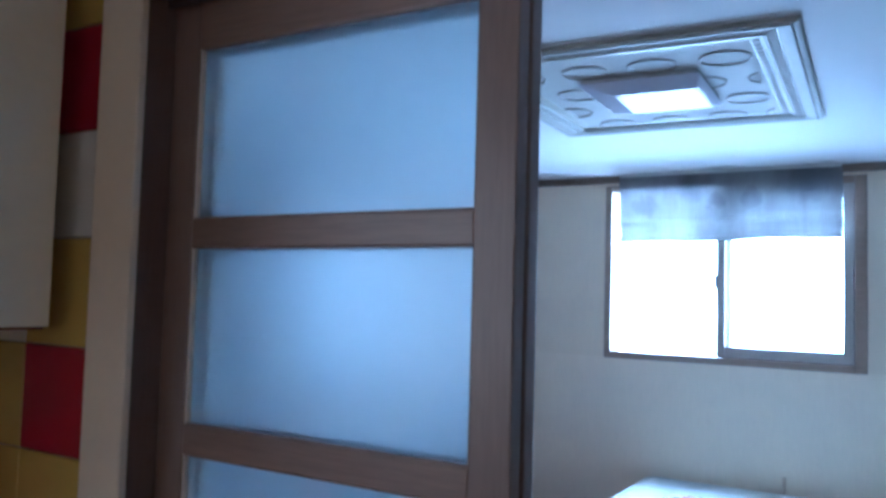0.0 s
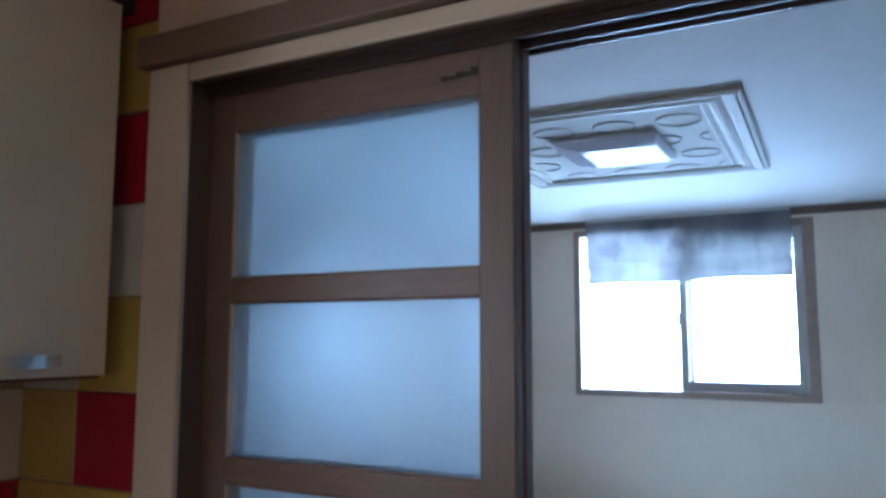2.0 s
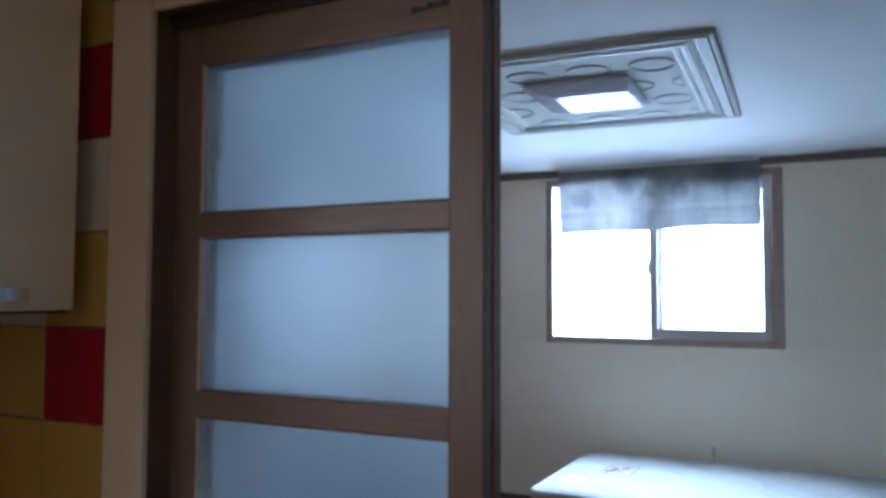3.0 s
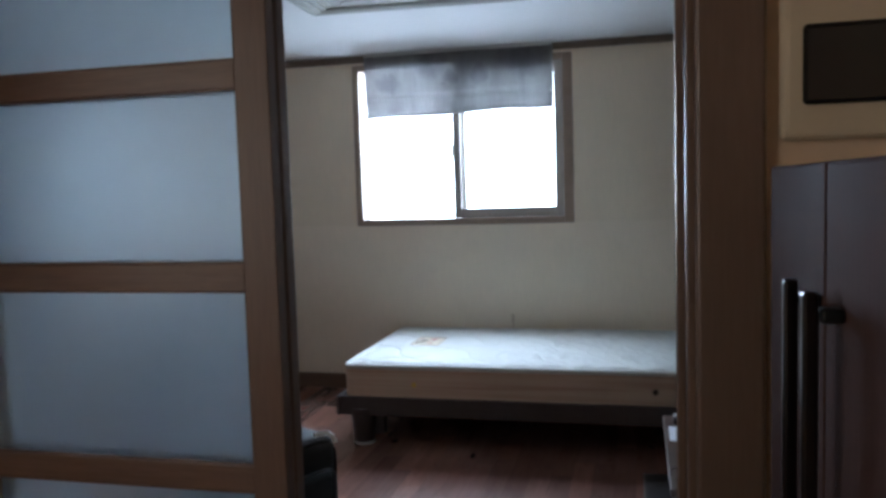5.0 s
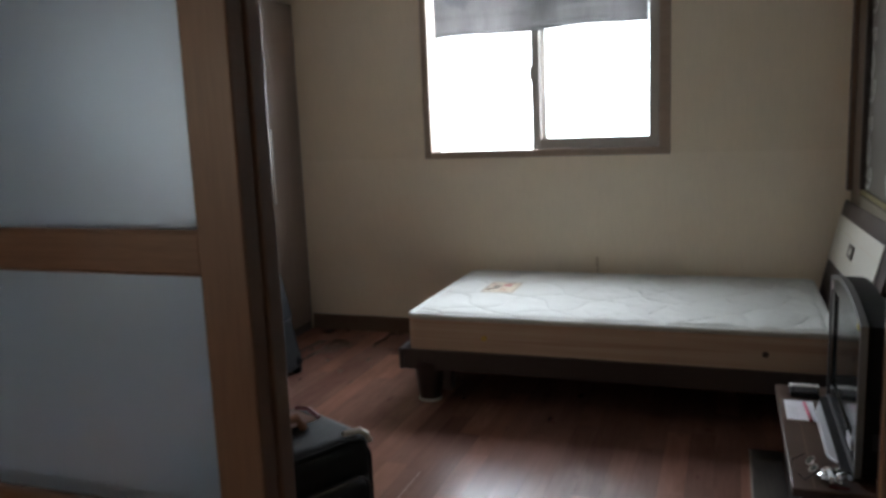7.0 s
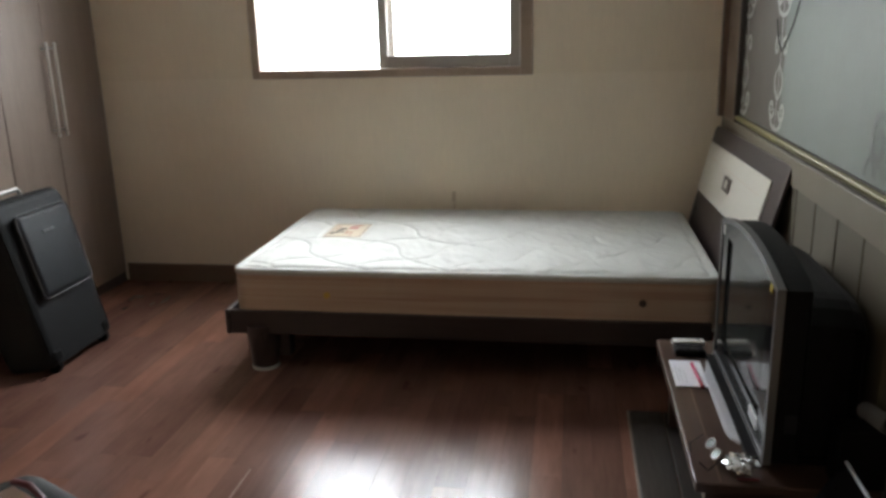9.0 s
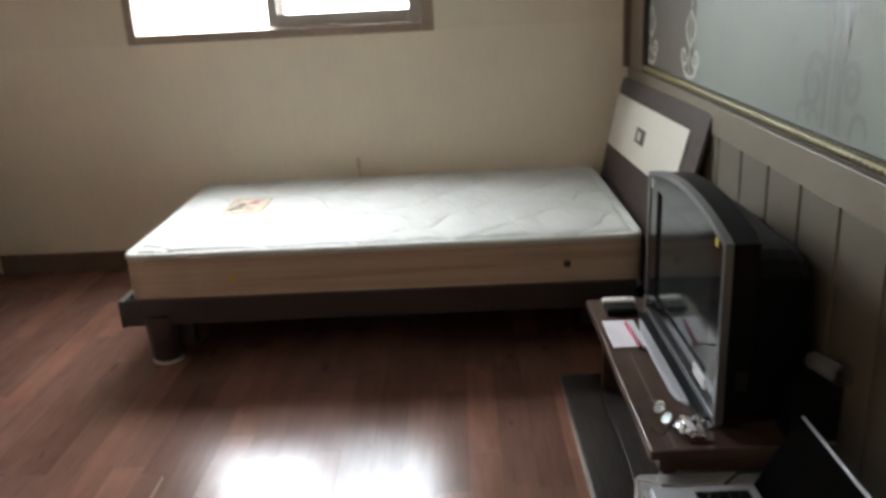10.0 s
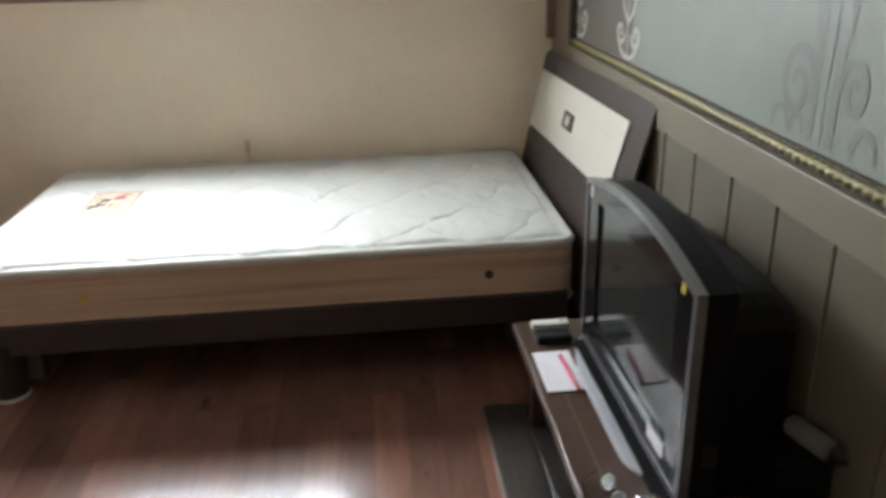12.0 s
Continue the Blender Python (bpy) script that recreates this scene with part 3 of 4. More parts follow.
for j in range(4):
    for i in range(4 + j % 2):
        c = Vector((1.158 - i * 0.236 + 0.118 * (j % 2), -2.355 + j * 0.282, ZC - 0.0050))
        ring = [(c.x + 0.080 * math.cos(t), c.y + 0.080 * math.sin(t), c.z) for t in (math.pi / 28 + k * math.pi / 14 for k in range(28))]
        arc = [p for p in ring[14:] + ring[:14] if p[0] < CX1 - 0.156] if c.x > 1.2 else [p for p in ring if p[0] > CX0 + 0.156]
        if len(arc) > 3:
            part("ring", tube(arc, 0.0034, 5, len(arc) == 28), RING, panel)
lamp_thing = thing("ceiling_lamp", "unlit white acrylic ceiling lamp with sloped sides", "ceiling lamp")
bm = bmesh.new()
lo = [(0.728, -2.165), (1.035, -2.165), (1.035, -1.850), (0.728, -1.850)]
hi = [(0.622, -2.280), (1.066, -2.280), (1.066, -1.783), (0.622, -1.783)]
a = [bm.verts.new((x, y, 2.290)) for x, y in lo]
b = [bm.verts.new((x, y, 2.3160)) for x, y in hi]
bm.faces.new(a)
bm.faces.new(b)
for i in range(4):
    bm.faces.new((a[i], a[(i + 1) % 4], b[(i + 1) % 4], b[i]))
bmesh.ops.bevel(bm, geom=bm.edges[:], offset=0.006, segments=3, profile=0.5, affect="EDGES")
lamp_thing.matrix_world = TURNED
part("diffuser", bm, DIFFUSER, lamp_thing)
part("mount", box(0.64, 1.05, -2.26, -1.80, 2.3165, ZC - 0.0045, 0.003), WHITE_PL, lamp_thing)

# ---- bed ----
HB0, HB1 = -0.752, 0.530    # near and far edge of the headboard
bed = thing("bed_frame", "dark brown wooden single bed frame with leaning headboard", "bed")
FX0, FX1, FY0, FY1 = 0.222, 2.214, -1.205, -0.025
part("side_rail", box(FX0 + 0.022, FX1, FY0, FY0 + 0.026, 0.168, 0.272, 0.005), DARK_WOOD, bed)
part("side_rail", box(FX0 + 0.022, FX1, FY1 - 0.026, FY1, 0.168, 0.272, 0.005), DARK_WOOD, bed)
part("foot_rail", box(FX0, FX0 + 0.0215, FY0 - 0.004, FY1 + 0.004, 0.165, 0.275, 0.006), DARK_WOOD_Y, bed)
part("slat_deck", box(FX0 + 0.022, FX1, FY0 + 0.0265, FY1 - 0.0265, 0.205, 0.226), DARK_WOOD, bed)
part("centre_beam", box(FX0 + 0.03, FX1 - 0.02, -0.64, -0.58, 0.15, 0.2045), DARK_WOOD, bed)
for lx, ly in ((0.364, -1.152), (0.395, -0.12), (2.14, -1.12), (2.14, -0.12)):
    leg = part("leg", cyl(0.056, 0.074, 0.190, pose(lx, ly, 0.109)), DARK_WOOD, bed, smooth=False)
    part("corner_block", box(lx + 0.050, lx + 0.112, ly + 0.010, ly + 0.070, 0.045, 0.2045, 0.004) if lx < 1 else box(lx - 0.112, lx - 0.050, ly + 0.010, ly + 0.070, 0.045, 0.2045, 0.004), DARK_WOOD, leg)
    part("foot_cap", cyl(0.059, 0.059, 0.013, pose(lx, ly, 0.0068), bevel=0.003), RUBBER, leg, "pale plastic foot cap")
for lx in (1.05, 1.6):
    part("leg", box(lx, lx + 0.06, -0.64, -0.58, 0.0, 0.1495, 0.004), DARK_WOOD, bed)

# leaning headboard: dark frame, ivory inset, small dark emblem
head = part("headboard", slab([(HB0 + 0.075, 0.0), (HB0 + 0.004, 0.700), (HB0, 0.722), (HB0 + 0.020, 0.734), (HB1 - 0.030, 0.724), (HB1 - 0.012, 0.714), (HB1, 0.690), (HB1 + 0.012, 0.35), (HB1 + 0.012, 0.0)], "x", 0.0, 0.012, 0.004), DARK_WOOD_Y, bed)
head.matrix_basis = pose(2.240, -0.612, 0.195, 0, 12.0, 1.5)
inset = part("inset", slab([(-0.565, 0.402), (-0.598, 0.651), (0.512, 0.643), (0.535, 0.393)], "x", -0.006, -0.0005, 0.002), PALE_PANEL, head, "ivory padded inset panel")
part("seam", box(-0.0072, -0.0063, -0.505, 0.505, 0.575, 0.5765), BEAD, inset)
emblem = part("emblem", box(-0.0115, -0.0065, -0.075, 0.050, 0.490, 0.554, 0.002), EMBLEM, head, "small brown square emblem")
part("emblem_centre", box(-0.0135, -0.0120, -0.034, 0.008, 0.504, 0.540, 0.001), PALE_PANEL, emblem)
part("back_leg", box(2.305, 2.335, -1.16, -1.10, 0.0, 0.50, 0.004), DARK_WOOD_Y, bed)
part("back_leg", box(2.285, 2.315, -0.14, -0.08, 0.0, 0.50, 0.004), DARK_WOOD_Y, bed)

# ---- mattress ----
mattress = thing("mattress", "white quilted single mattress with beige striped sides", "mattress")
MX0, MX1, MY0, MY1, MZ0, MZ1 = 0.262, 2.238, -1.190, -0.030, 0.2275, 0.452


def rounded(x0, x1, y0, y1, r, n=8):
    pts = []
    for cx, cy, a in ((x1 - r, y0 + r, -90), (x1 - r, y1 - r, 0), (x0 + r, y1 - r, 90), (x0 + r, y0 + r, 180)):
        pts += [(cx + r * math.cos(radians(a + 90 * k / n)), cy + r * math.sin(radians(a + 90 * k / n))) for k in range(n + 1)]
    return pts


side = part("side_band", slab(rounded(MX0, MX1, MY0, MY1, 0.06), "z", MZ0, MZ1 - 0.012, 0.012), TICKING, mattress, smooth=False)
for zz, thick, inset in ((MZ0 + 0.010, 0.007, -0.002), (MZ1 - 0.014, 0.0155, 0.0095)):
    ring = [(x, y, zz) for x, y in rounded(MX0 + inset, MX1 - inset, MY0 + inset, MY1 - inset, 0.060 - inset)]
    part("piping", tube(ring, thick, 12, True), QUILT, side, "white rolled border", True)
# quilted top: wavy stitched diamonds over a soft crown
bm = bmesh.new()
NX, NY = 320, 190
rows = []
for j in range(NY + 1):
    row = []
    for i in range(NX + 1):
        u, v = i / NX, j / NY
        x, y = MX0 + (MX1 - MX0) * u, MY0 + (MY1 - MY0) * v
        cxn, cyn = min(max(x, MX0 + 0.06), MX1 - 0.06), min(max(y, MY0 + 0.06), MY1 - 0.06)
        dx, dy = x - cxn, y - cyn
        d = math.hypot(dx, dy)
        if d > 0.06:
            x, y = cxn + dx * 0.06 / d, cyn + dy * 0.06 / d
        edge = min(x - MX0, MX1 - x, y - MY0, MY1 - y)
        soft = 1 - math.exp(-max(edge, 0) / 0.022)
        slack = min(max((x - 0.75) / 0.5, 0.15), 1.0)
        wob = 0.045 * math.sin(x * 15 + 2 * y) + 0.040 * math.sin(y * 19 + 1.3 * x)
        away = min(abs(math.sin((x + y + wob) * 8.0)), abs(math.sin((x - y - wob) * 8.0))) / 8.0
        puff = 0.62 * (1 - math.exp(-(away / 0.0075) ** 2)) + 0.38 * min(1.0, away / 0.085)
        crumple = slack * 0.007 * noise.noise(Vector((x * 13 + y * 6, y * 10, 0.3))) + slack * 0.004 * noise.noise(Vector((x * 34 + y * 9, y * 21, 2.3)))
        rim = 0.010 * math.exp(-((edge - 0.034) / 0.009) ** 2)
        if 0.475 < x < 0.700 and -0.68 < y < -0.375:
            puff, crumple = 0.50, 0.0
        row.append(bm.verts.new((x, y, MZ1 - 0.010 + 0.018 * soft * (0.40 + 0.60 * puff) + (crumple - rim) * soft)))
    rows.append(row)
for j in range(NY):
    for i in range(NX):
        bm.faces.new((rows[j][i], rows[j][i + 1], rows[j + 1][i + 1], rows[j + 1][i]))
bmesh.ops.remove_doubles(bm, verts=bm.verts, dist=0.0004)
part("quilted_top", bm, QUILT, mattress, "white quilted damask top", True)
tag = part("label_patch", box(0.495, 0.680, -0.660, -0.395, MZ1 + 0.0020, MZ1 + 0.0032), painted("ivory_label", (0.60, 0.52, 0.39), 0.6), mattress, "sewn ivory label with a brown border")
ZT = MZ1 + 0.0033
for a in ((0.500, 0.675, -0.656, -0.651), (0.500, 0.675, -0.404, -0.399), (0.500, 0.505, -0.651, -0.404), (0.670, 0.675, -0.651, -0.404)):
    part("border", box(*a, ZT, ZT + 0.0006), BASE_WOOD, tag)
for a, b, c, d, mat in ((0.515, 0.532, -0.610, -0.560, INK), (0.536, 0.552, -0.590, -0.530, INK), (0.540, 0.575, -0.520, -0.488, INK), (0.556, 0.572, -0.575, -0.545, INK),
                        (0.585, 0.628, -0.500, -0.455, RED), (0.598, 0.640, -0.445, -0.425, TAN), (0.585, 0.600, -0.600, -0.540, TAN), (0.612, 0.622, -0.620, -0.560, TAN), (0.520, 0.526, -0.520, -0.430, TAN)):
    part("print_bar", box(a, b, c, d, ZT, ZT + 0.0006), mat, tag)
for bx, mat in ((0.672, BRASS), (1.950, INK)):
    part("vent_eyelet", cyl(0.014, 0.014, 0.008, pose(bx, MY0 - 0.003, 0.345, 90), 16, 0.0015), mat, side, "metal vent eyelet")

# ---- wardrobe ----
wardrobe = thing("wardrobe", "taupe laminate wardrobe with long steel bar handles", "wardrobe")
WDX, WDY = -0.935, -1.95
part("body", box(XW + 0.005, WDX - 0.020, WDY, -0.020, 0.0, 2.19, 0.003), WARD, wardrobe)
part("plinth", box(WDX - 0.0195, WDX - 0.006, WDY, -0.02, 0.0, 0.055), DARK_WOOD_Y, wardrobe)
splits = (-0.022, -0.470, -0.845, -1.160, -1.550, -1.948)
for k, (y1, y0) in enumerate(zip(splits, splits[1:])):
    d = part("door", box(WDX - 0.019, WDX, y0 + 0.002, y1 - 0.002, 0.058, 2.188, 0.003), WARD, wardrobe)
    hy = y0 + 0.032 if k % 2 == 0 else y1 - 0.032
    h = part("handle", box(WDX + 0.026, WDX + 0.036, hy - 0.009, hy + 0.009, 0.92, 1.385, 0.003), STEEL, d, "long brushed steel bar handle")
    for zz in (0.945, 1.350):
        part("post", box(WDX + 0.0005, WDX + 0.0255, hy - 0.006, hy + 0.006, zz, zz + 0.012), STEEL, h)


# ---- suitcases ----
def suitcase(m, wide, deep, high, label, handle_mat):
    """Soft luggage; local front faces +x, width along y."""
    s = thing("suitcase", label, "suitcase", m)
    body = part("body", box(-deep, 0, -wide / 2, wide / 2, 0.026, high, 0.040, 4), SUIT, s, smooth=True)
    part("piping", tube([(-0.012, y, z) for y, z in [(p[0], p[1]) for p in rounded(-wide / 2 + 0.012, wide / 2 - 0.012, 0.04, high - 0.014, 0.05)]], 0.006, 6, True), PLASTIC, body)
    part("piping", tube([(-deep + 0.012, p[0], p[1]) for p in rounded(-wide / 2 + 0.012, wide / 2 - 0.012, 0.06, high - 0.014, 0.05)], 0.006, 6, True), PLASTIC, body)
    pk = part("front_pocket", box(-0.005, 0.040, -wide / 2 + 0.07, wide / 2 - 0.05, high * 0.42, high * 0.90, 0.022, 4), SUIT_PALE, s, smooth=True)
    part("zip", tube([(0.030, p[0], p[1]) for p in rounded(-wide / 2 + 0.066, wide / 2 - 0.046, high * 0.42 - 0.003, high * 0.90 + 0.003, 0.03)], 0.0028, 6, True), ZIP, pk, "dull metal zip line")
    part("name_plate", box(0.0405, 0.044, -0.045, 0.035, high * 0.77, high * 0.785, 0.001), ZIP, pk)
    part("top_handle", tube([(-deep * 0.45, -0.10, high), (-deep * 0.45, -0.085, high + 0.028), (-deep * 0.45, 0.085, high + 0.028), (-deep * 0.45, 0.10, high)], 0.010, 8), handle_mat, s, "carry handle")
    for y in (-wide / 2 + 0.05, wide / 2 - 0.05):
        w = part("wheel", cyl(0.030, 0.030, 0.028, pose(-0.035, y, 0.030, 90), 20, 0.004), PLASTIC, s)
        part("wheel_guard", box(-0.075, 0.004, y - 0.032, y + 0.032, 0.046, 0.105, 0.014, 2), PLASTIC, w)
        part("foot", box(-deep + 0.01, -deep + 0.05, y - 0.02, y + 0.02, 0.0, 0.048, 0.006), PLASTIC, s)
    return s


sa = suitcase(pose(-0.500, -1.120, 0.004, 0, -13.5, 0), 0.465, 0.24, 0.77, "black soft suitcase with front pocket leaning on the wardrobe", STEEL)
sb = suitcase(pose(1.000, -3.530, 0.0, 0, 0, -27), 0.40, 0.27, 0.775, "large black soft suitcase standing behind the sliding door", TAN)
part("corner_grip", tube([(-0.010, 0.190, 0.750), (-0.012, 0.184, 0.766), (-0.014, 0.168, 0.778), (-0.020, 0.130, 0.781)], 0.0065, 8), WHITE_PL, sb, "pale corner strip")
luggage_tag = part("luggage_tag", box(-0.20, -0.125, 0.070, 0.135, 0.782, 0.788, 0.002), PINK_TAG, sb, "pink paper luggage tag")

part("tag_strap", tube([(-0.205, 0.138, 0.790), (-0.165, 0.142, 0.796), (-0.120, 0.138, 0.790)], 0.005, 8), DARK_RED, luggage_tag, "dark red strap")

# ---- east wall lining ----
for k in range(20):
    y1 = min(0.095 - k * 0.2167, -0.03)
    y0 = max(0.095 - (k + 1) * 0.2167, YD1)
    if y1 - y0 < 0.02:
        break
    part("wainscot_panel", box(XE - 0.012, XE - 0.0005, y0 + 0.004, y1 - 0.004, 0.09, 0.846, 0.003), PANEL, wall_east)
part("wainscot_back", box(XE - 0.006, XE - 0.0004, YD1, -0.03, 0.09, 0.846), GROOVE, wall_east)
part("wainscot_rail", box(XE - 0.018, XE - 0.0005, YD1, -0.002, 0.8465, 0.944, 0.004), PANEL_RAIL, wall_east)
part("wainscot_base", box(XE - 0.016, XE - 0.0005, YD1, -0.015, 0.0, 0.0895, 0.003), BASE_WOOD, wall_east)
# twisted gilt moulding
bm = bmesh.new()
n = 1400
prev = None
for k in range(n + 1):
    y = -0.36 + (YD1 + 0.36) * k / n
    ring = []
    for c in range(8):
        a = 2 * math.pi * c / 8
        r = 0.0105 + 0.003 * math.cos(2 * a + k * 0.55)
        ring.append(bm.verts.new((XE - 0.014 + r * math.cos(a) * 0.9, y, 0.968 + r * math.sin(a))))
    if prev:
        for c in range(8):
            bm.faces.new((prev[c], prev[(c + 1) % 8], ring[(c + 1) % 8], ring[c]))
    prev = ring
part("rope_moulding", bm, GILT, wall_east, "twisted gilt rope moulding", True)
part("moulding_base", box(XE - 0.012, XE - 0.0005, YD1, -0.358, 0.9445, 0.984, 0.003), GROOVE, wall_east)
part("corner_board", box(XE - 0.020, XE - 0.0005, -0.325, -0.060, 0.9445, 2.286, 0.004), TRIM_WOOD, wall_east)
part("corner_board", box(XE - 0.045, XE - 0.0005, -0.058, -0.003, 0.9445, 2.286, 0.005), FRAME_WOOD, wall_east)
part("corner_bead", box(XE - 0.026, XE - 0.0005, -0.355, -0.327, 0.979, 2.286, 0.005), DARK_WOOD, wall_east)


bm = bmesh.new()
edge = []
for k in range(60):
    z = 0.985 + 1.30 * k / 59
    edge.append(-1.050 + 0.022 * noise.noise(Vector((z * 9, 3.1, 0))) + 0.010 * noise.noise(Vector((z * 31, 1.1, 0))))
rows = []
for k in range(60):
    z = 0.985 + 1.30 * k / 59
    rows.append((bm.verts.new((XE - 0.0006, -0.356, z)), bm.verts.new((XE - 0.0006, edge[k], z)), bm.verts.new((XE - 0.0001, edge[k], z))))
for k in range(59):
    for s in range(2):
        bm.faces.new((rows[k][s], rows[k][s + 1], rows[k + 1][s + 1], rows[k + 1][s]))
part("wallpaper_strip", bm, TAUPE_PAPER, wall_east, "taupe strip of wallpaper")


def spiral(y, z, r, turns, start, sense, k=26, tall=1.0):
    pts = []
    for i in range(k + 1):
        t = i / k
        a = start + sense * turns * 2 * math.pi * t
        rr = r * (1 - 0.82 * t)
        pts.append((XE - 0.0008, y + rr * math.cos(a), z + tall * rr * math.sin(a)))
    return pts


LAYER = [0.0]


def ribbon(pts, w):
    """A flat printed band along a line on the east wall."""
    bm = bmesh.new()
    LAYER[0] = (LAYER[0] + 0.00004) % 0.0010
    pts = [(p[0] - LAYER[0], p[1], p[2]) for p in pts]
    last = None
    for i, p in enumerate(pts):
        a, b = Vector(pts[max(i - 1, 0)]), Vector(pts[min(i + 1, len(pts) - 1)])
        d = (b - a).normalized()
        nrm = Vector((0, -d.z, d.y))
        ww = w * (0.55 + 0.45 * math.sin(math.pi * min(1, i / max(len(pts) - 1, 1) + 0.12)))
        cur = [bm.verts.new(Vector(p) + nrm * ww), bm.verts.new(Vector(p) - nrm * ww)]
        if last:
            bm.faces.new((last[0], last[1], cur[1], cur[0]))
        last = cur
    r = bmesh.ops.extrude_face_region(bm, geom=bm.faces[:])
    bmesh.ops.translate(bm, vec=(-0.0003, 0, 0), verts=[v for v in r["geom"] if isinstance(v, bmesh.types.BMVert)])
    return bm


def pearl_column(y, z0):
    """A slim pearl-white chain: an anchor with two outward curls, then linked loops up the wall."""
    stem = part("scroll_stem", ribbon([(XE - 0.0008, y + 0.006 * math.sin(i * 0.9), z0 + 0.01 + i * 0.05) for i in range(26)], 0.006), SCROLL, wall_east)
    for rep in range(3):
        zz = z0 + 0.42 * rep
        for d in (-1, 1):
            start = math.pi * (0 if d < 0 else 1)
            part("scroll", ribbon(spiral(y + d * 0.074, zz + 0.085, 0.046, 1.25, start, d, 26, 0.85), 0.0095), SCROLL, stem)
            part("scroll", ribbon([(XE - 0.0008, y + d * 0.095 * math.sin(t * 1.6), zz + 0.010 + 0.075 * t * t) for t in (i / 12 for i in range(13))], 0.0090), SCROLL, stem)
            part("loop", ribbon([(XE - 0.0008, y + d * 0.056 * math.sin(math.pi * t), zz + 0.120 + 0.13 * t) for t in (i / 14 for i in range(15))], 0.0090), SCROLL, stem)
            part("scroll", ribbon(spiral(y + d * 0.056, zz + 0.315, 0.040, 1.2, start, -d), 0.0085), SCROLL, stem)


def strap_column(y, z0):
    """A broad grey motif: two straps with beaded edges, one large and one small volute, arches below."""
    stem = part("strap", ribbon([(XE - 0.0008, y + 0.034, z0 + 0.01 + i * 0.05) for i in range(26)], 0.0120), SCROLL_GREY, wall_east)
    part("strap", ribbon([(XE - 0.0008, y - 0.034, z0 + 0.01 + i * 0.05) for i in range(26)], 0.0160), SCROLL_GREY, stem)
    part("strap", ribbon([(XE - 0.0008, y - 0.006 + 0.003 * math.sin(i), z0 + 0.01 + i * 0.05) for i in range(26)], 0.0040), SCROLL_GREY, stem)
    bm = bmesh.new()
    for k in range(100):
        for d in (0.052, -0.058):
            bmesh.ops.create_circle(bm, cap_ends=True, segments=6, radius=0.0032, matrix=pose(XE - 0.0022, y + d, z0 + 0.012 + k * 0.0126, 0, 90, 0))
    part("beading", bm, SCROLL_GREY, stem)
    for rep in range(3):
        zz = z0 + 0.44 * rep
        part("volute", ribbon(spiral(y + 0.100, zz + 0.110, 0.066, 1.55, math.pi * 1.10, -1, 40, 1.25), 0.0115), SCROLL_GREY, stem)
        part("volute", ribbon(spiral(y - 0.090, zz + 0.125, 0.044, 1.45, 0.1, 1, 34, 1.3), 0.0095), SCROLL_GREY, stem)
        for dy, r, w in ((0.085, 0.024, 0.007), (0.150, 0.030, 0.007), (-0.140, 0.036, 0.009)):
            part("arch", ribbon([(XE - 0.0008, y + dy + r * math.cos(t), zz + 0.022 + 1.2 * r * math.sin(t)) for t in (math.pi * i / 14 - 0.35 for i in range(17))], w), SCROLL_GREY, stem)
        part("tendril", ribbon([(XE - 0.0008, y + 0.044 + 0.055 * t, zz + 0.21 + 0.13 * math.sin(t * 2.2)) for t in (i / 12 for i in range(13))], 0.0065), SCROLL_GREY, stem)
        part("tendril", ribbon([(XE - 0.0008, y - 0.046 - 0.050 * t, zz + 0.20 + 0.12 * math.sin(t * 2.4)) for t in (i / 12 for i in range(13))], 0.0060), SCROLL_GREY, stem)


pearl_column(-0.405, 0.985)
pearl_column(-1.005, 0.985)
strap_column(-2.162, 0.985)
strap_column(-3.300, 0.985)

# antenna socket with its hanging lead
socket = thing("wall_socket", "white wall socket with a dangling black lead", "socket")
part("plate", box(XE - 0.010, XE - 0.0012, -1.525, -1.455, 1.585, 1.697, 0.003), WHITE_PL, socket)
part("plug", box(XE - 0.036, XE - 0.0105, -1.485, -1.460, 1.625, 1.655, 0.004), PLASTIC, socket)
part("lead", tube([(XE - 0.030, -1.462, 1.635), (XE - 0.03, -1.42, 1.59), (XE - 0.025, -1.33, 1.49), (XE - 0.015, -1.20, 1.38), (XE - 0.010, -1.08, 1.30), (XE - 0.010, -1.05, 1.285), (XE - 0.012, -1.00, 1.33), (XE - 0.010, -0.95, 1.40)], 0.0025), CABLE, socket)

# wall air conditioner high in the corner beside the window
cooler = thing("air_conditioner", "white rounded wall air conditioner with a dark outlet slot", "air conditioner")
part("body", slab([(XE - 0.047, 1.992), (XE - 0.085, 1.990), (XE - 0.120, 2.012), (XE - 0.146, 2.060), (XE - 0.152, 2.12), (XE - 0.149, 2.235), (XE - 0.138, 2.255), (XE - 0.047, 2.258)], "y", -0.87, -0.085, 0.012), WHITE_PL, cooler)
part("back_plate", box(XE - 0.0465, XE - 0.002, -0.84, -0.37, 2.01, 2.25), WHITE_PL, cooler)
flap = part("outlet_slot", box(-0.020, 0.020, -0.80, -0.15, -0.002, 0.002, 0.001), PLASTIC, cooler, "dark air outlet slot")
flap.matrix_basis = pose(XE - 0.1365, 0, 2.0345, 0, 61.5, 0)

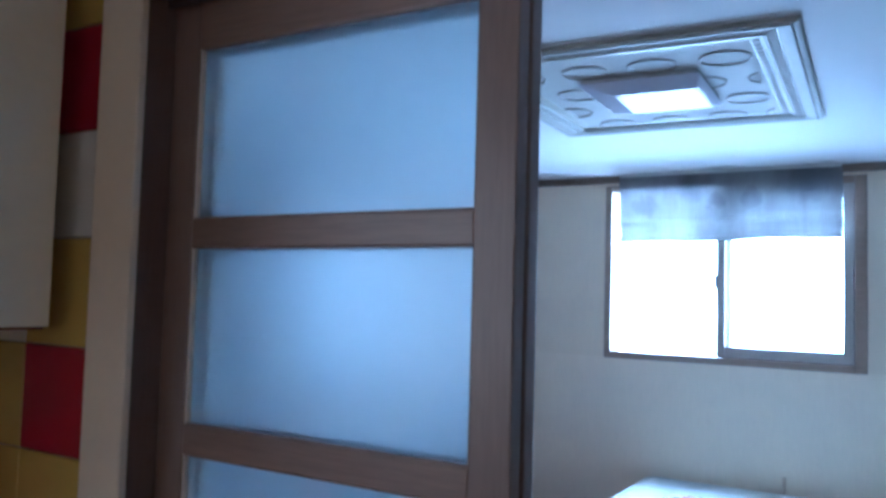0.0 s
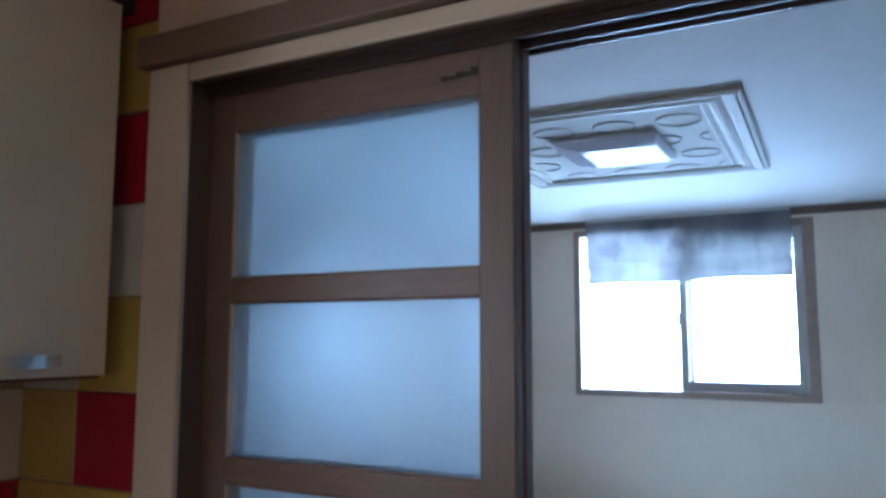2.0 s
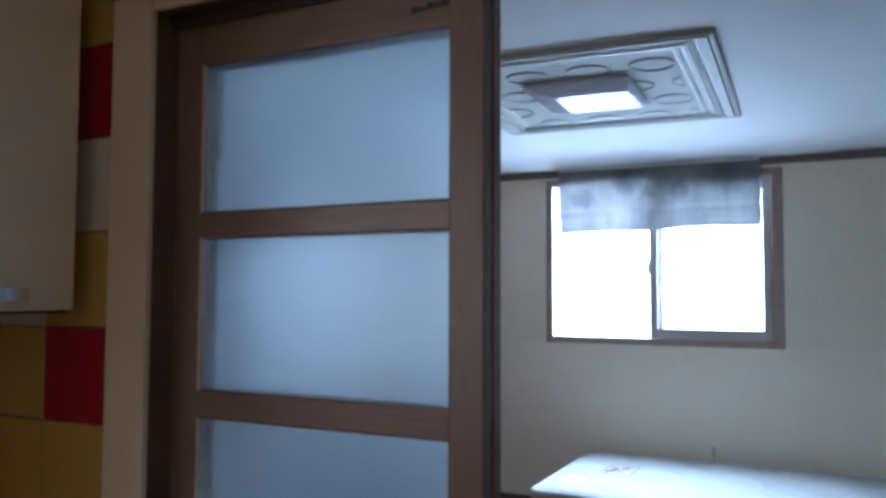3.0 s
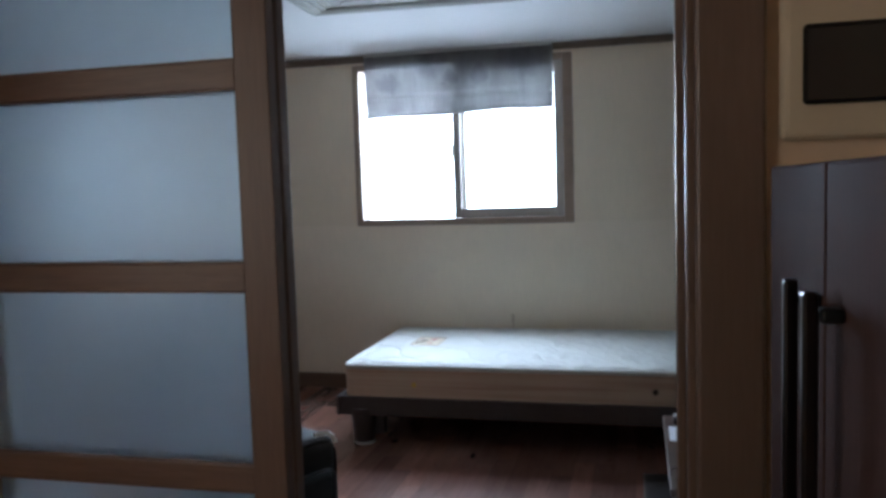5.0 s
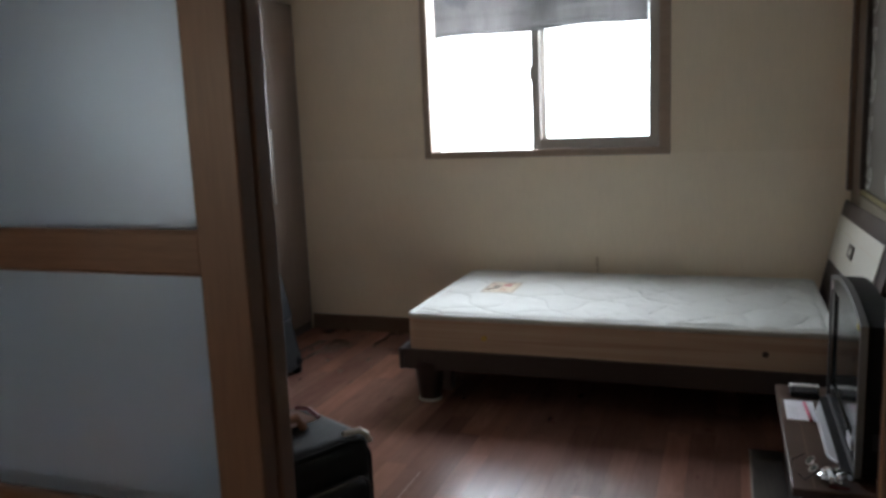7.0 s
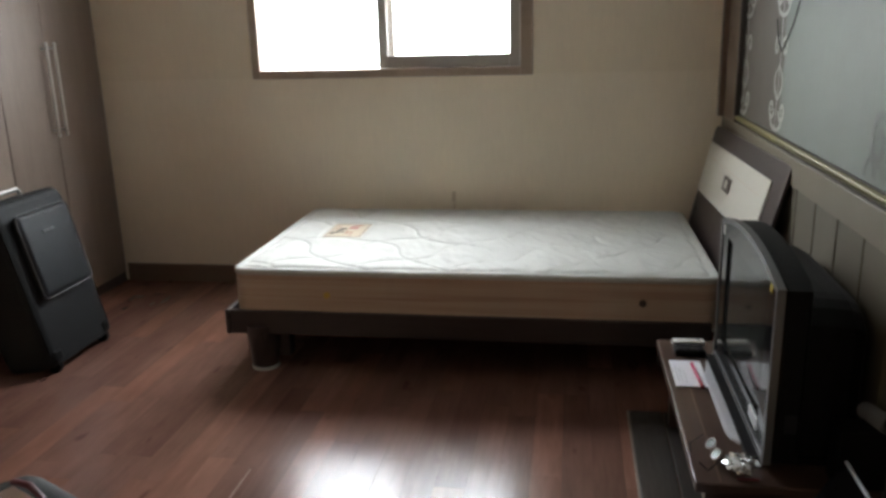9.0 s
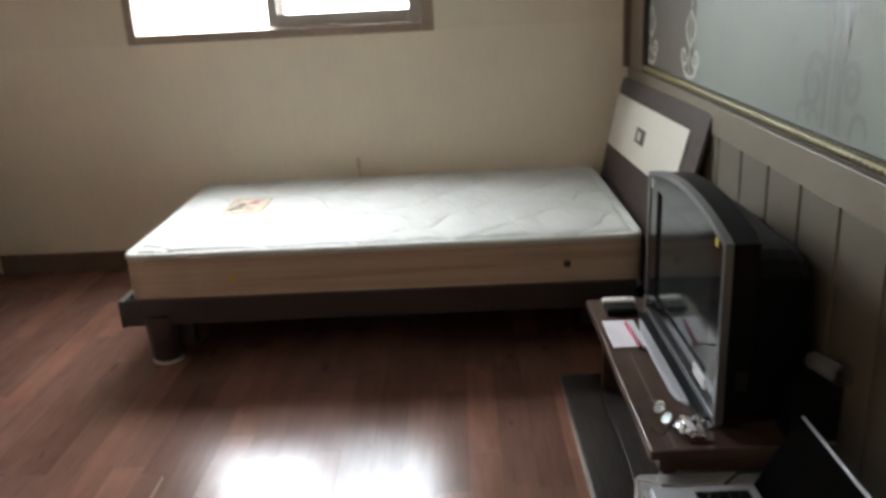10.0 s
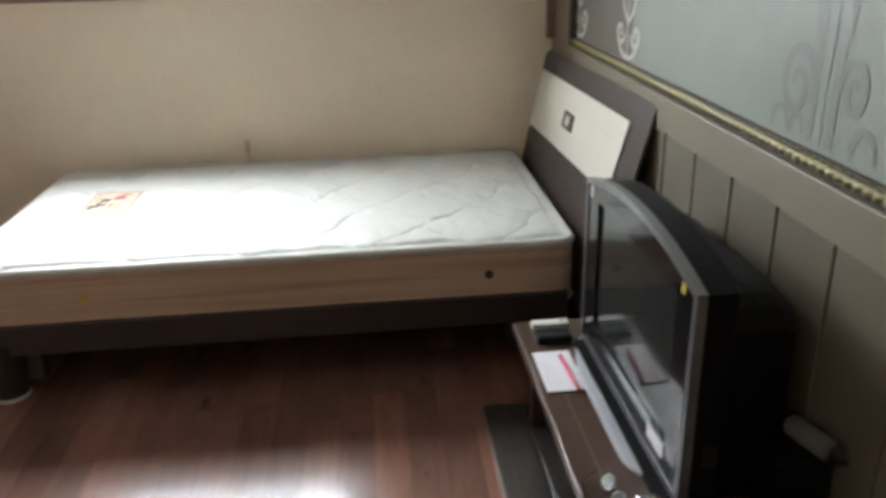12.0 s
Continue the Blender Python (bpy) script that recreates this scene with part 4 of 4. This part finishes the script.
# ---- low table, television and what lies on the table ----
table = thing("low_table", "low walnut-brown wooden table carrying a television", "table")
TX0, TX1, TY0, TY1, TZ = 1.976, 2.405, -2.415, -1.474, 0.310
part("tabletop", box(TX0, TX1, TY0, TY1, TZ - 0.028, TZ, 0.004), TABLE_WOOD, table)
part("inlay_line", box(TX0 + 0.060, TX0 + 0.064, TY0 + 0.01, TY1 - 0.01, TZ + 0.0002, TZ + 0.0008), INLAY, table)
part("apron", box(TX0 + 0.03, TX0 + 0.045, TY0 + 0.03, TY1 - 0.03, TZ - 0.075, TZ - 0.0285), TABLE_WOOD, table)
part("apron", box(TX0 + 0.045, TX1 - 0.05, TY0 + 0.03, TY0 + 0.045, TZ - 0.075, TZ - 0.0285), TABLE_WOOD, table)
for lx in (TX0 + 0.045, TX1 - 0.07):
    for ly in (TY0 + 0.055, TY1 - 0.095):
        part("leg", box(lx, lx + 0.035, ly, ly + 0.035, 0.013, TZ - 0.0285, 0.004), TABLE_WOOD, table)

board = thing("floor_board", "charcoal wood-grain board lying under the table", "board")
for k in range(4):
    part("plank", box(1.890 + k * 0.125, 1.890 + k * 0.125 + 0.121, -2.98, -1.447, 0.001, 0.012, 0.002), BOARD_WOOD, board)
part("edge_strip", box(1.884, 1.8895, -2.98, -1.447, 0.001, 0.0125), TRIM_WOOD, board, "pale worn edge")

tv = thing("television", "bulky silver and black tube television, switched off", "television")
Y0, Y1 = -2.335, -1.600      # near and far edge of the front
YM, FX = (Y0 + Y1) / 2, 2.148
ZB, ZS, RISE = 0.322, 0.785, 0.050


def arch(y):
    t = (y - YM) / ((Y1 - Y0) / 2)
    return ZS + RISE * (1 - t * t)


def arch_outline(inset, bottom, drop):
    ys = [Y0 + inset + (Y1 - Y0 - 2 * inset) * k / 18 for k in range(19)]
    return [(ys[0], bottom)] + [(y, arch(y) - drop) for y in ys] + [(ys[-1], bottom)]


def ring_slab(outer, inner, x0, x1):
    bm = bmesh.new()
    n = len(outer)
    o0, o1, i0, i1 = ([bm.verts.new((x, *p)) for p in pts] for x, pts in ((x0, outer), (x1, outer), (x0, inner), (x1, inner)))
    for k in range(n):
        q = (k + 1) % n
        for a, b in ((o0, o1), (o1, i1), (i1, i0), (i0, o0)):
            bm.faces.new((a[k], a[q], b[q], b[k]))
    return bm


outl = arch_outline(0.0, ZB, 0.0)
part("silver_rim", ring_slab(outl, arch_outline(0.016, ZB + 0.012, 0.016), FX, FX + 0.020), SILVER, tv, "silver arched rim")
bezel = part("bezel", ring_slab(arch_outline(0.0165, ZB + 0.0125, 0.0165), [(Y0 + 0.100, ZB + 0.085)] + [(Y0 + 0.100 + (Y1 - Y0 - 0.200) * k / 18, 0.748) for k in range(19)] + [(Y1 - 0.100, ZB + 0.085)], FX + 0.004, FX + 0.0195), GLOSS_BLACK, tv, "glossy black bezel")
bm = bmesh.new()
sy0, sy1, sz0, sz1 = Y0 + 0.098, Y1 - 0.098, ZB + 0.083, 0.750
vs = [[bm.verts.new((FX + 0.0120 - 0.005 * (1 - (2 * i / 16 - 1) ** 2) * (1 - 0.5 * (2 * j / 12 - 1) ** 2), sy0 + (sy1 - sy0) * i / 16, sz0 + (sz1 - sz0) * j / 12)) for i in range(17)] for j in range(13)]
for j in range(12):
    for i in range(16):
        bm.faces.new((vs[j][i], vs[j][i + 1], vs[j + 1][i + 1], vs[j + 1][i]))
part("screen", bm, SCREEN, tv, "dark curved glass screen", True)
# casing behind, stepping down to the tube's neck
bm = slab(arch_outline(0.006, ZB + 0.004, 0.006), "x", FX + 0.0205, FX + 0.086, 0.010)
part("front_casing", bm, PLASTIC, tv)
bm = bmesh.new()
steps = ((FX + 0.0865, 0.022, 0.742, 0.02), (FX + 0.150, 0.026, 0.740, 0.02), (FX + 0.195, 0.032, 0.734, 0.02), (FX + 0.222, 0.046, 0.720, 0.02), (FX + 0.242, 0.080, 0.690, 0.03))
prev = None
for x, ins, top, bot in steps:
    ys = [Y0 + ins + (Y1 - Y0 - 2 * ins) * k / 18 for k in range(19)]
    pts = [(ys[0], ZB + bot)] + [(y, top - 0.050 * abs((y - YM) / ((Y1 - Y0) / 2 - ins)) ** 8) for y in ys] + [(ys[-1], ZB + bot)]
    cur = [bm.verts.new((x, *p)) for p in pts]
    if prev:
        for k in range(len(cur)):
            q = (k + 1) % len(cur)
            bm.faces.new((prev[k], prev[q], cur[q], cur[k]))
    else:
        bm.faces.new(cur)
    prev = cur
bm.faces.new(prev)
part("tube_casing", bm, PLASTIC, tv)
# sloping bowed lip under the screen, rounded at its near end
bm = bmesh.new()
prev = None
for k in range(25):
    t = k / 24
    y = -2.215 + 0.60 * t
    w = 0.012 + 0.044 * min(1.0, 0.45 + (t / 0.10) ** 0.5 * 0.55) * min(1.0, (1 - t) / 0.30) ** 0.7
    cur = [bm.verts.new(p) for p in ((FX - 0.0005, y, TZ + 0.001), (FX - w, y, TZ + 0.001), (FX - w, y, TZ + 0.006), (FX - w * 0.85, y, TZ + 0.009), (FX - 0.0005, y, TZ + 0.014))]
    if prev:
        for i in range(5):
            q = (i + 1) % 5
            bm.faces.new((prev[i], prev[q], cur[q], cur[i]))
    else:
        bm.faces.new(cur)
    prev = cur
bm.faces.new(prev[::-1])
part("chin", bm, PALE_SILVER, tv, "pale silver base lip")
part("foot_strip", box(FX - 0.013, FX - 0.001, -2.330, -2.222, TZ + 0.001, TZ + 0.008, 0.002), PALE_SILVER, tv)
part("chin_base", box(2.12, 2.36, -2.30, -1.63, TZ + 0.0005, ZB + 0.0035), PLASTIC, tv)
part("sticker", box(FX + 0.0015, FX + 0.0035, Y0 + 0.058, Y0 + 0.076, 0.758, 0.778), YELLOW, bezel, "small yellow sticker")
part("sticker", box(FX + 0.0015, FX + 0.0035, Y1 - 0.055, Y1 - 0.035, 0.745, 0.775), WHITE_PL, bezel, "small white sticker")
part("sticker", box(FX + 0.0015, FX + 0.0035, Y0 + 0.10, Y0 + 0.19, ZB + 0.045, ZB + 0.075), PAPER, bezel, "white energy sticker")
part("side_jack_cover", box(FX + 0.045, FX + 0.075, Y0 + 0.0035, Y0 + 0.0065, 0.41, 0.46, 0.001), SUIT_PALE, tv)

remote = thing("remote_control", "slim white remote control on the table", "remote control")
remote.location = (0.004, -0.018, 0.0)
part("body", box(2.020, 2.128, -1.520, -1.484, TZ + 0.0005, TZ + 0.020, 0.005), WHITE_PL, remote)
part("button", box(2.104, 2.114, -1.508, -1.498, TZ + 0.0202, TZ + 0.0215), SILVER, remote)
remote2 = thing("remote_control", "black remote control on the table", "remote control")
remote2.location = (0.004, -0.022, 0.0)
part("body", box(2.018, 2.118, -1.600, -1.532, TZ + 0.0005, TZ + 0.022, 0.006), PLASTIC, remote2)
for k in range(8):
    part("button", box(2.028 + (k % 4) * 0.022, 2.040 + (k % 4) * 0.022, -1.588 + (k // 4) * 0.028, -1.576 + (k // 4) * 0.028, TZ + 0.0222, TZ + 0.024), SUIT_PALE, remote2)
notepad = thing("notepad", "white sheet of paper lying on the table", "paper")
notepad.location = (0.004, -0.018, 0.0)
part("sheet", box(1.992, 2.092, -1.850, -1.650, TZ + 0.0005, TZ + 0.005, 0.001), PAPER, notepad)
for k in range(3):
    part("writing", box(2.004 + k * 0.012, 2.0050 + k * 0.012, -1.83, -1.70 - 0.015 * (k % 3), TZ + 0.0052, TZ + 0.0056), SILVER, notepad)
pen = thing("pen", "pink ballpoint pen lying on the paper", "pen")
pen.location = (0.004, -0.016, 0.0)
part("barrel", tube([(2.060, -1.690, TZ + 0.0115), (2.066, -1.825, TZ + 0.0115)], 0.0055), PINK, pen)
part("cap", tube([(2.0662, -1.828, TZ + 0.0115), (2.0685, -1.868, TZ + 0.0115)], 0.0062), RED, pen)
glasses = thing("eyeglasses", "folded wire eyeglasses lying on the table", "eyeglasses")
for y in (-2.172, -2.228):
    c = Vector((2.044 + (0.004 if y < -2.2 else 0), y, TZ + 0.018))
    nn = Vector((-0.59, -0.06, 0.80)).normalized()
    sd = (Vector((0.12, 1, 0)) - nn * nn.dot(Vector((0.12, 1, 0)))).normalized()
    up = nn.cross(sd)
    loop = [c + sd * 0.019 * math.cos(t) + up * 0.015 * math.sin(t) for t in (k * math.pi / 10 for k in range(20))]
    rim = part("rim", tube(loop, 0.0014, 6, True), STEEL, glasses)
    bm = bmesh.new()
    f = bm.faces.new([bm.verts.new(p) for p in loop])
    bmesh.ops.solidify(bm, geom=[f], thickness=0.002)
    part("lens", bm, LENS, rim, "shiny lens catching the window light")
part("bridge", tube([(2.042, -2.190, TZ + 0.028), (2.046, -2.200, TZ + 0.033), (2.050, -2.209, TZ + 0.028)], 0.0014, 6), STEEL, glasses)
part("temple", tube([(2.030, -2.140, TZ + 0.024), (1.995, -2.150, TZ + 0.005), (1.99, -2.20, TZ + 0.004)], 0.0018, 6), PLASTIC, glasses)
part("temple", tube([(2.058, -2.262, TZ + 0.024), (2.02, -2.290, TZ + 0.005), (2.005, -2.25, TZ + 0.004)], 0.0018, 6), PLASTIC, glasses)
glasses.location = (-0.006, -0.072, 0.0)
trinket = thing("foil_wrapper", "crumpled silver and red foil wrapper", "wrapper")
bm = bmesh.new()
bmesh.ops.create_icosphere(bm, subdivisions=3, radius=1)
for v in bm.verts:
    d = 1 + 0.45 * noise.noise(v.co * 2.3) + 0.25 * noise.noise(v.co * 6)
    v.co = Vector((2.110 + v.co.x * 0.034 * d, -2.300 + v.co.y * 0.042 * d, TZ + 0.020 + v.co.z * 0.018 * d))
part("foil", bm, CHROME, trinket)
trinket.location = (-0.018, -0.043, 0.0)
part("red_band", box(2.095, 2.150, -2.350, -2.342, TZ + 0.0005, TZ + 0.006, 0.002), DARK_RED, trinket)

# rolled paper behind the table's near corner, on a black box added to carry it
carton = thing("carton", "black box added in the dark corner to hold up the paper roll", "carton")
part("box", box(2.300, 2.412, -2.405, -2.330, TZ + 0.0005, 0.462, 0.003), PLASTIC, carton)
roll = thing("paper_roll", "rolled white paper lying beside the television", "paper roll")
bm = bmesh.new()
turn = [(0.055 - 0.011 * k, -0.024 + 0.0006 * k) for k in range(5)]
turn += [(0.024 * (1 - 0.045 * t) * math.sin(-t), -0.024 * (1 - 0.045 * t) * math.cos(t)) for t in (0.1 + k * 0.35 for k in range(38))]
m = look((2.390, -2.436, 0.500), (2.390, -2.20, 0.446))
a = [bm.verts.new(m @ Vector((u, v, 0))) for u, v in turn]
b = [bm.verts.new(m @ Vector((u, v, -0.145))) for u, v in turn]
for k in range(len(a) - 1):
    bm.faces.new((a[k], a[k + 1], b[k + 1], b[k]))
bmesh.ops.solidify(bm, geom=bm.faces[:], thickness=0.0015)
part("sheet", bm, SHADED_PAPER, roll, smooth=True)

# printer with the laptop on it
printer = thing("printer", "white box-shaped printer with loose cables", "printer")
PX0, PX1, PY0, PY1, PZ = 1.945, 2.300, -2.86, -2.388, 0.235
part("body", box(PX0, PX1, PY0, PY1, 0.0125, PZ, 0.016, 3), SHADED_PL, printer)
part("lid", box(PX0 + 0.045, PX1 - 0.01, PY0 + 0.02, PY1 - 0.030, PZ + 0.0005, PZ + 0.010, 0.004), SHADED_PL, printer)
part("cable", tube([(1.955, -2.435, 0.20), (1.945, -2.43, 0.245), (1.985, -2.455, 0.250), (2.06, -2.470, 0.248), (2.16, -2.46, 0.250)], 0.004), WHITE_CABLE, printer)
part("cable", tube([(1.942, -2.46, 0.245), (1.930, -2.50, 0.18), (1.935, -2.58, 0.08), (1.93, -2.70, 0.018)], 0.004), WHITE_CABLE, printer)
part("cable", tube([(2.13, -2.475, 0.252), (2.17, -2.452, 0.268), (2.24, -2.452, 0.268), (2.30, -2.46, 0.25)], 0.004), CABLE, printer)
laptop = thing("laptop", "open silver laptop with black keys and screen", "laptop")
base = part("base", box(-0.165, 0.165, -0.115, 0.115, 0, 0.018, 0.006), PALE_SILVER, laptop)
laptop.matrix_world = pose(2.072, -2.652, PZ + 0.0105, 0, 0, -90)
part("keyboard_well", box(-0.140, 0.140, -0.020, 0.100, 0.0182, 0.0190), PLASTIC, base)
for r in range(5):
    for c in range(12):
        part("key", box(-0.136 + c * 0.0228, -0.136 + c * 0.0228 + 0.0195, -0.016 + r * 0.023, -0.016 + r * 0.023 + 0.0195, 0.0191, 0.0215), GLOSS_BLACK, base)
part("touchpad", box(-0.045, 0.045, -0.095, -0.035, 0.0182, 0.0188), SILVER, base)
scr = part("screen", box(-0.162, 0.162, 0, 0.009, 0.0, 0.204, 0.004), PALE_SILVER, laptop, "silver-edged black laptop screen")
scr.matrix_basis = pose(0, 0.117, 0.012, -28)
part("display", box(-0.160, 0.160, -0.0015, -0.0004, 0.006, 0.198), DISPLAY, scr, "black display")

# ---- kitchen side ----
def wall_cabinet(y0, y1, label):
    c = thing("wall_cabinet", label, "cabinet", group="kitchen wall cabinets")
    part("body", box(KX0 + 0.001, 0.374, y0, y1, 1.466, 2.245, 0.002), CABINET, c)
    part("underside", box(KX0 + 0.002, 0.374, y0, y1, 1.452, 1.4655), CAB_UNDER, c)
    d = part("door", box(0.3745, 0.395, y0 + 0.002, y1 - 0.001, 1.458, 2.244, 0.003), CABINET, c)
    hy = y1 - 0.105
    bow = [(0.3965 + 0.024 * math.sin(math.pi * k / 12) ** 0.6, hy - 0.150 + 0.150 * k / 12) for k in range(13)]
    strap = bow + [(x + 0.004, y) for x, y in reversed(bow)]
    part("handle", slab(strap, "z", 1.478, 1.502), STEEL, d, "bowed steel handle")
    return c


wall_cabinet(-4.412, -4.134, "cream gloss kitchen wall cabinet with steel handle")
wall_cabinet(-4.88, -4.416, "cream gloss kitchen wall cabinet with steel handle")
setting("trim_cabinet", box(KX0 + 0.001, 0.374, -4.86, -4.081, 2.246, ZC - 0.002), DARK_WOOD, "dark strip between cabinets and ceiling", "trim")

fridge = thing("refrigerator", "dark brown two-door refrigerator with long steel bar handles", "refrigerator")
FXF, FYF = 2.025, -4.325
part("body", box(FXF + 0.045, 2.70, FYF - 0.66, FYF - 0.001, 0.03, 1.428, 0.006), FRIDGE, fridge)
part("foot_grille", box(FXF + 0.06, 2.68, FYF - 0.64, FYF - 0.02, 0.0, 0.0295), PLASTIC, fridge)
for y0, y1, hy in ((-4.603, FYF, -4.588), (-5.010, -4.606, -4.668)):
    d = part("door", box(FXF, FXF + 0.044, y0, y1, 0.05, 1.433, 0.0035, 2), FRIDGE, fridge)
    h = part("handle", box(FXF - 0.030, FXF - 0.018, hy - 0.006, hy + 0.006, 0.485, 1.334, 0.003), HANDLE_STEEL, d, "long dark steel bar handle")
    for zz in (1.310, 0.49):
        part("bracket", box(FXF - 0.0175, FXF - 0.0005, hy - 0.008, hy + 0.008, zz, zz + 0.012, 0.003), PLASTIC, h)

breaker = thing("breaker_box", "cream breaker box with a dark clear cover", "breaker box")
part("frame", box(2.072, 2.44, -4.098, YD0 - 0.001, 1.471, 1.80, 0.012, 3), BOX_CREAM, breaker)
part("cover", box(2.100, 2.412, -4.106, -4.0985, 1.520, 1.630, 0.006, 2), GLOSS_BLACK, breaker, "dark smoked cover")
part("latch", box(2.245, 2.268, -4.104, -4.0985, 1.496, 1.5185, 0.002), BOX_CREAM, breaker)

# kitchen window behind the walk, added out of view for the kitchen fill
kwin = tagged(thing("added_window", "added white kitchen window, out of view, to light the kitchen", "window", kind="structure"))
for a, b, c, d in ((-6.70, -6.66, 1.05, 2.05), (-5.54, -5.50, 1.05, 2.05), (-6.6595, -5.5405, 1.05, 1.09), (-6.6595, -5.5405, 2.01, 2.05), (-6.12, -6.08, 1.0905, 2.0095)):
    part("window_frame", box(KX0 - 0.10, KX0 - 0.05, a, b, c, d, 0.003), WHITE_PL, kwin)
for a, b in ((-6.66, -6.12), (-6.08, -5.54)):
    g = part("pane", box(KX0 - 0.078, KX0 - 0.074, a, b, 1.09, 2.01), PANE, kwin)
    g.visible_shadow = False

# ---- pieces: tiles and planks ----
tile_mesh = {}
for key, mat in (("r", TILE_RED), ("y", TILE_YEL), ("w", TILE_WHI)):
    tile_mesh[key] = mesh_of("tile", box(0.0015, 0.1985, -0.007, 0, 0.0015, 0.1985, 0.002, 1), mat)


def tile(key, m, parent):
    ob = new("tile", tile_mesh[key])
    ob.parent = parent
    ob.matrix_basis = m


back = setting("tiled_wall_back", box(KX0, 0.437, YD0 - 0.004, YD0 - 0.0005, 0.82, ZC - 0.002), GROUT, "red, mustard and white glazed wall tiles", "wall tiles")
side_tiles = setting("tiled_wall_side", box(KX0 + 0.0005, KX0 + 0.004, -5.30, YD0 - 0.0045, 0.82, 1.45), GROUT, "red, mustard and white glazed wall tiles", "wall tiles")
COLUMN = {0.82: ("y", "w"), 1.02: ("y", "y"), 1.22: ("y", "r"), 1.42: ("w", "y"), 1.62: ("y", "w"), 1.82: ("r", "r"), 2.02: ("w", "y")}
for z, pair in COLUMN.items():
    for k, key in enumerate(pair):
        tile(key, pose(0.046 + 0.1985 * k, YD0 - 0.0042, z), back)
for k, key in enumerate("yr"):
    ob = new("tile", mesh_of("tile", box(0.0015, 0.1985, -0.007, 0, 0.0015, 0.105, 0.002, 1), TILE_RED))
    ob.parent, ob.matrix_basis = back, pose(0.046 + 0.1985 * k, YD0 - 0.0042, 2.22)
for i in range(6):
    for j, z in enumerate((0.82, 1.02, 1.22)):
        key = "ryw"[(i + j + 2) % 3] if z != 1.22 else "wyr"[i % 3]
        tile(key, pose(KX0 + 0.0042, YD0 - 0.012 - 0.2 * (i + 1), z, 0, 0, 90), side_tiles)

PW = 0.100
plank_mesh = {}
rng = random.Random(7)
x = XW
while x < XE - 0.005:
    w = min(PW, XE - x)
    y = YD1 - 0.12 - rng.random() * 0.75
    while y < -0.001:
        length = (0.46, 0.60, 0.78)[rng.randrange(3)]
        y0, y1 = max(y, YD0 + 0.03), min(y + length, 0.0)
        if y1 - y0 > 0.02:
            key = (round(w, 4), round(y1 - y0, 4))
            if key not in plank_mesh:
                plank_mesh[key] = mesh_of("plank", box(0.00025, key[0] - 0.00025, 0.00025, key[1] - 0.00025, -0.0035, 0.0), FLOOR_WOOD)
            ob = new("plank", plank_mesh[key])
            ob.parent, ob.matrix_basis = floor, pose(x, y0, 0)
        y += length
    x += PW
part("seam_scratch", box(0.622, 0.6255, -2.30, -1.98, 0.0003, 0.0009), SEAM, floor, "pale scuffed joint")
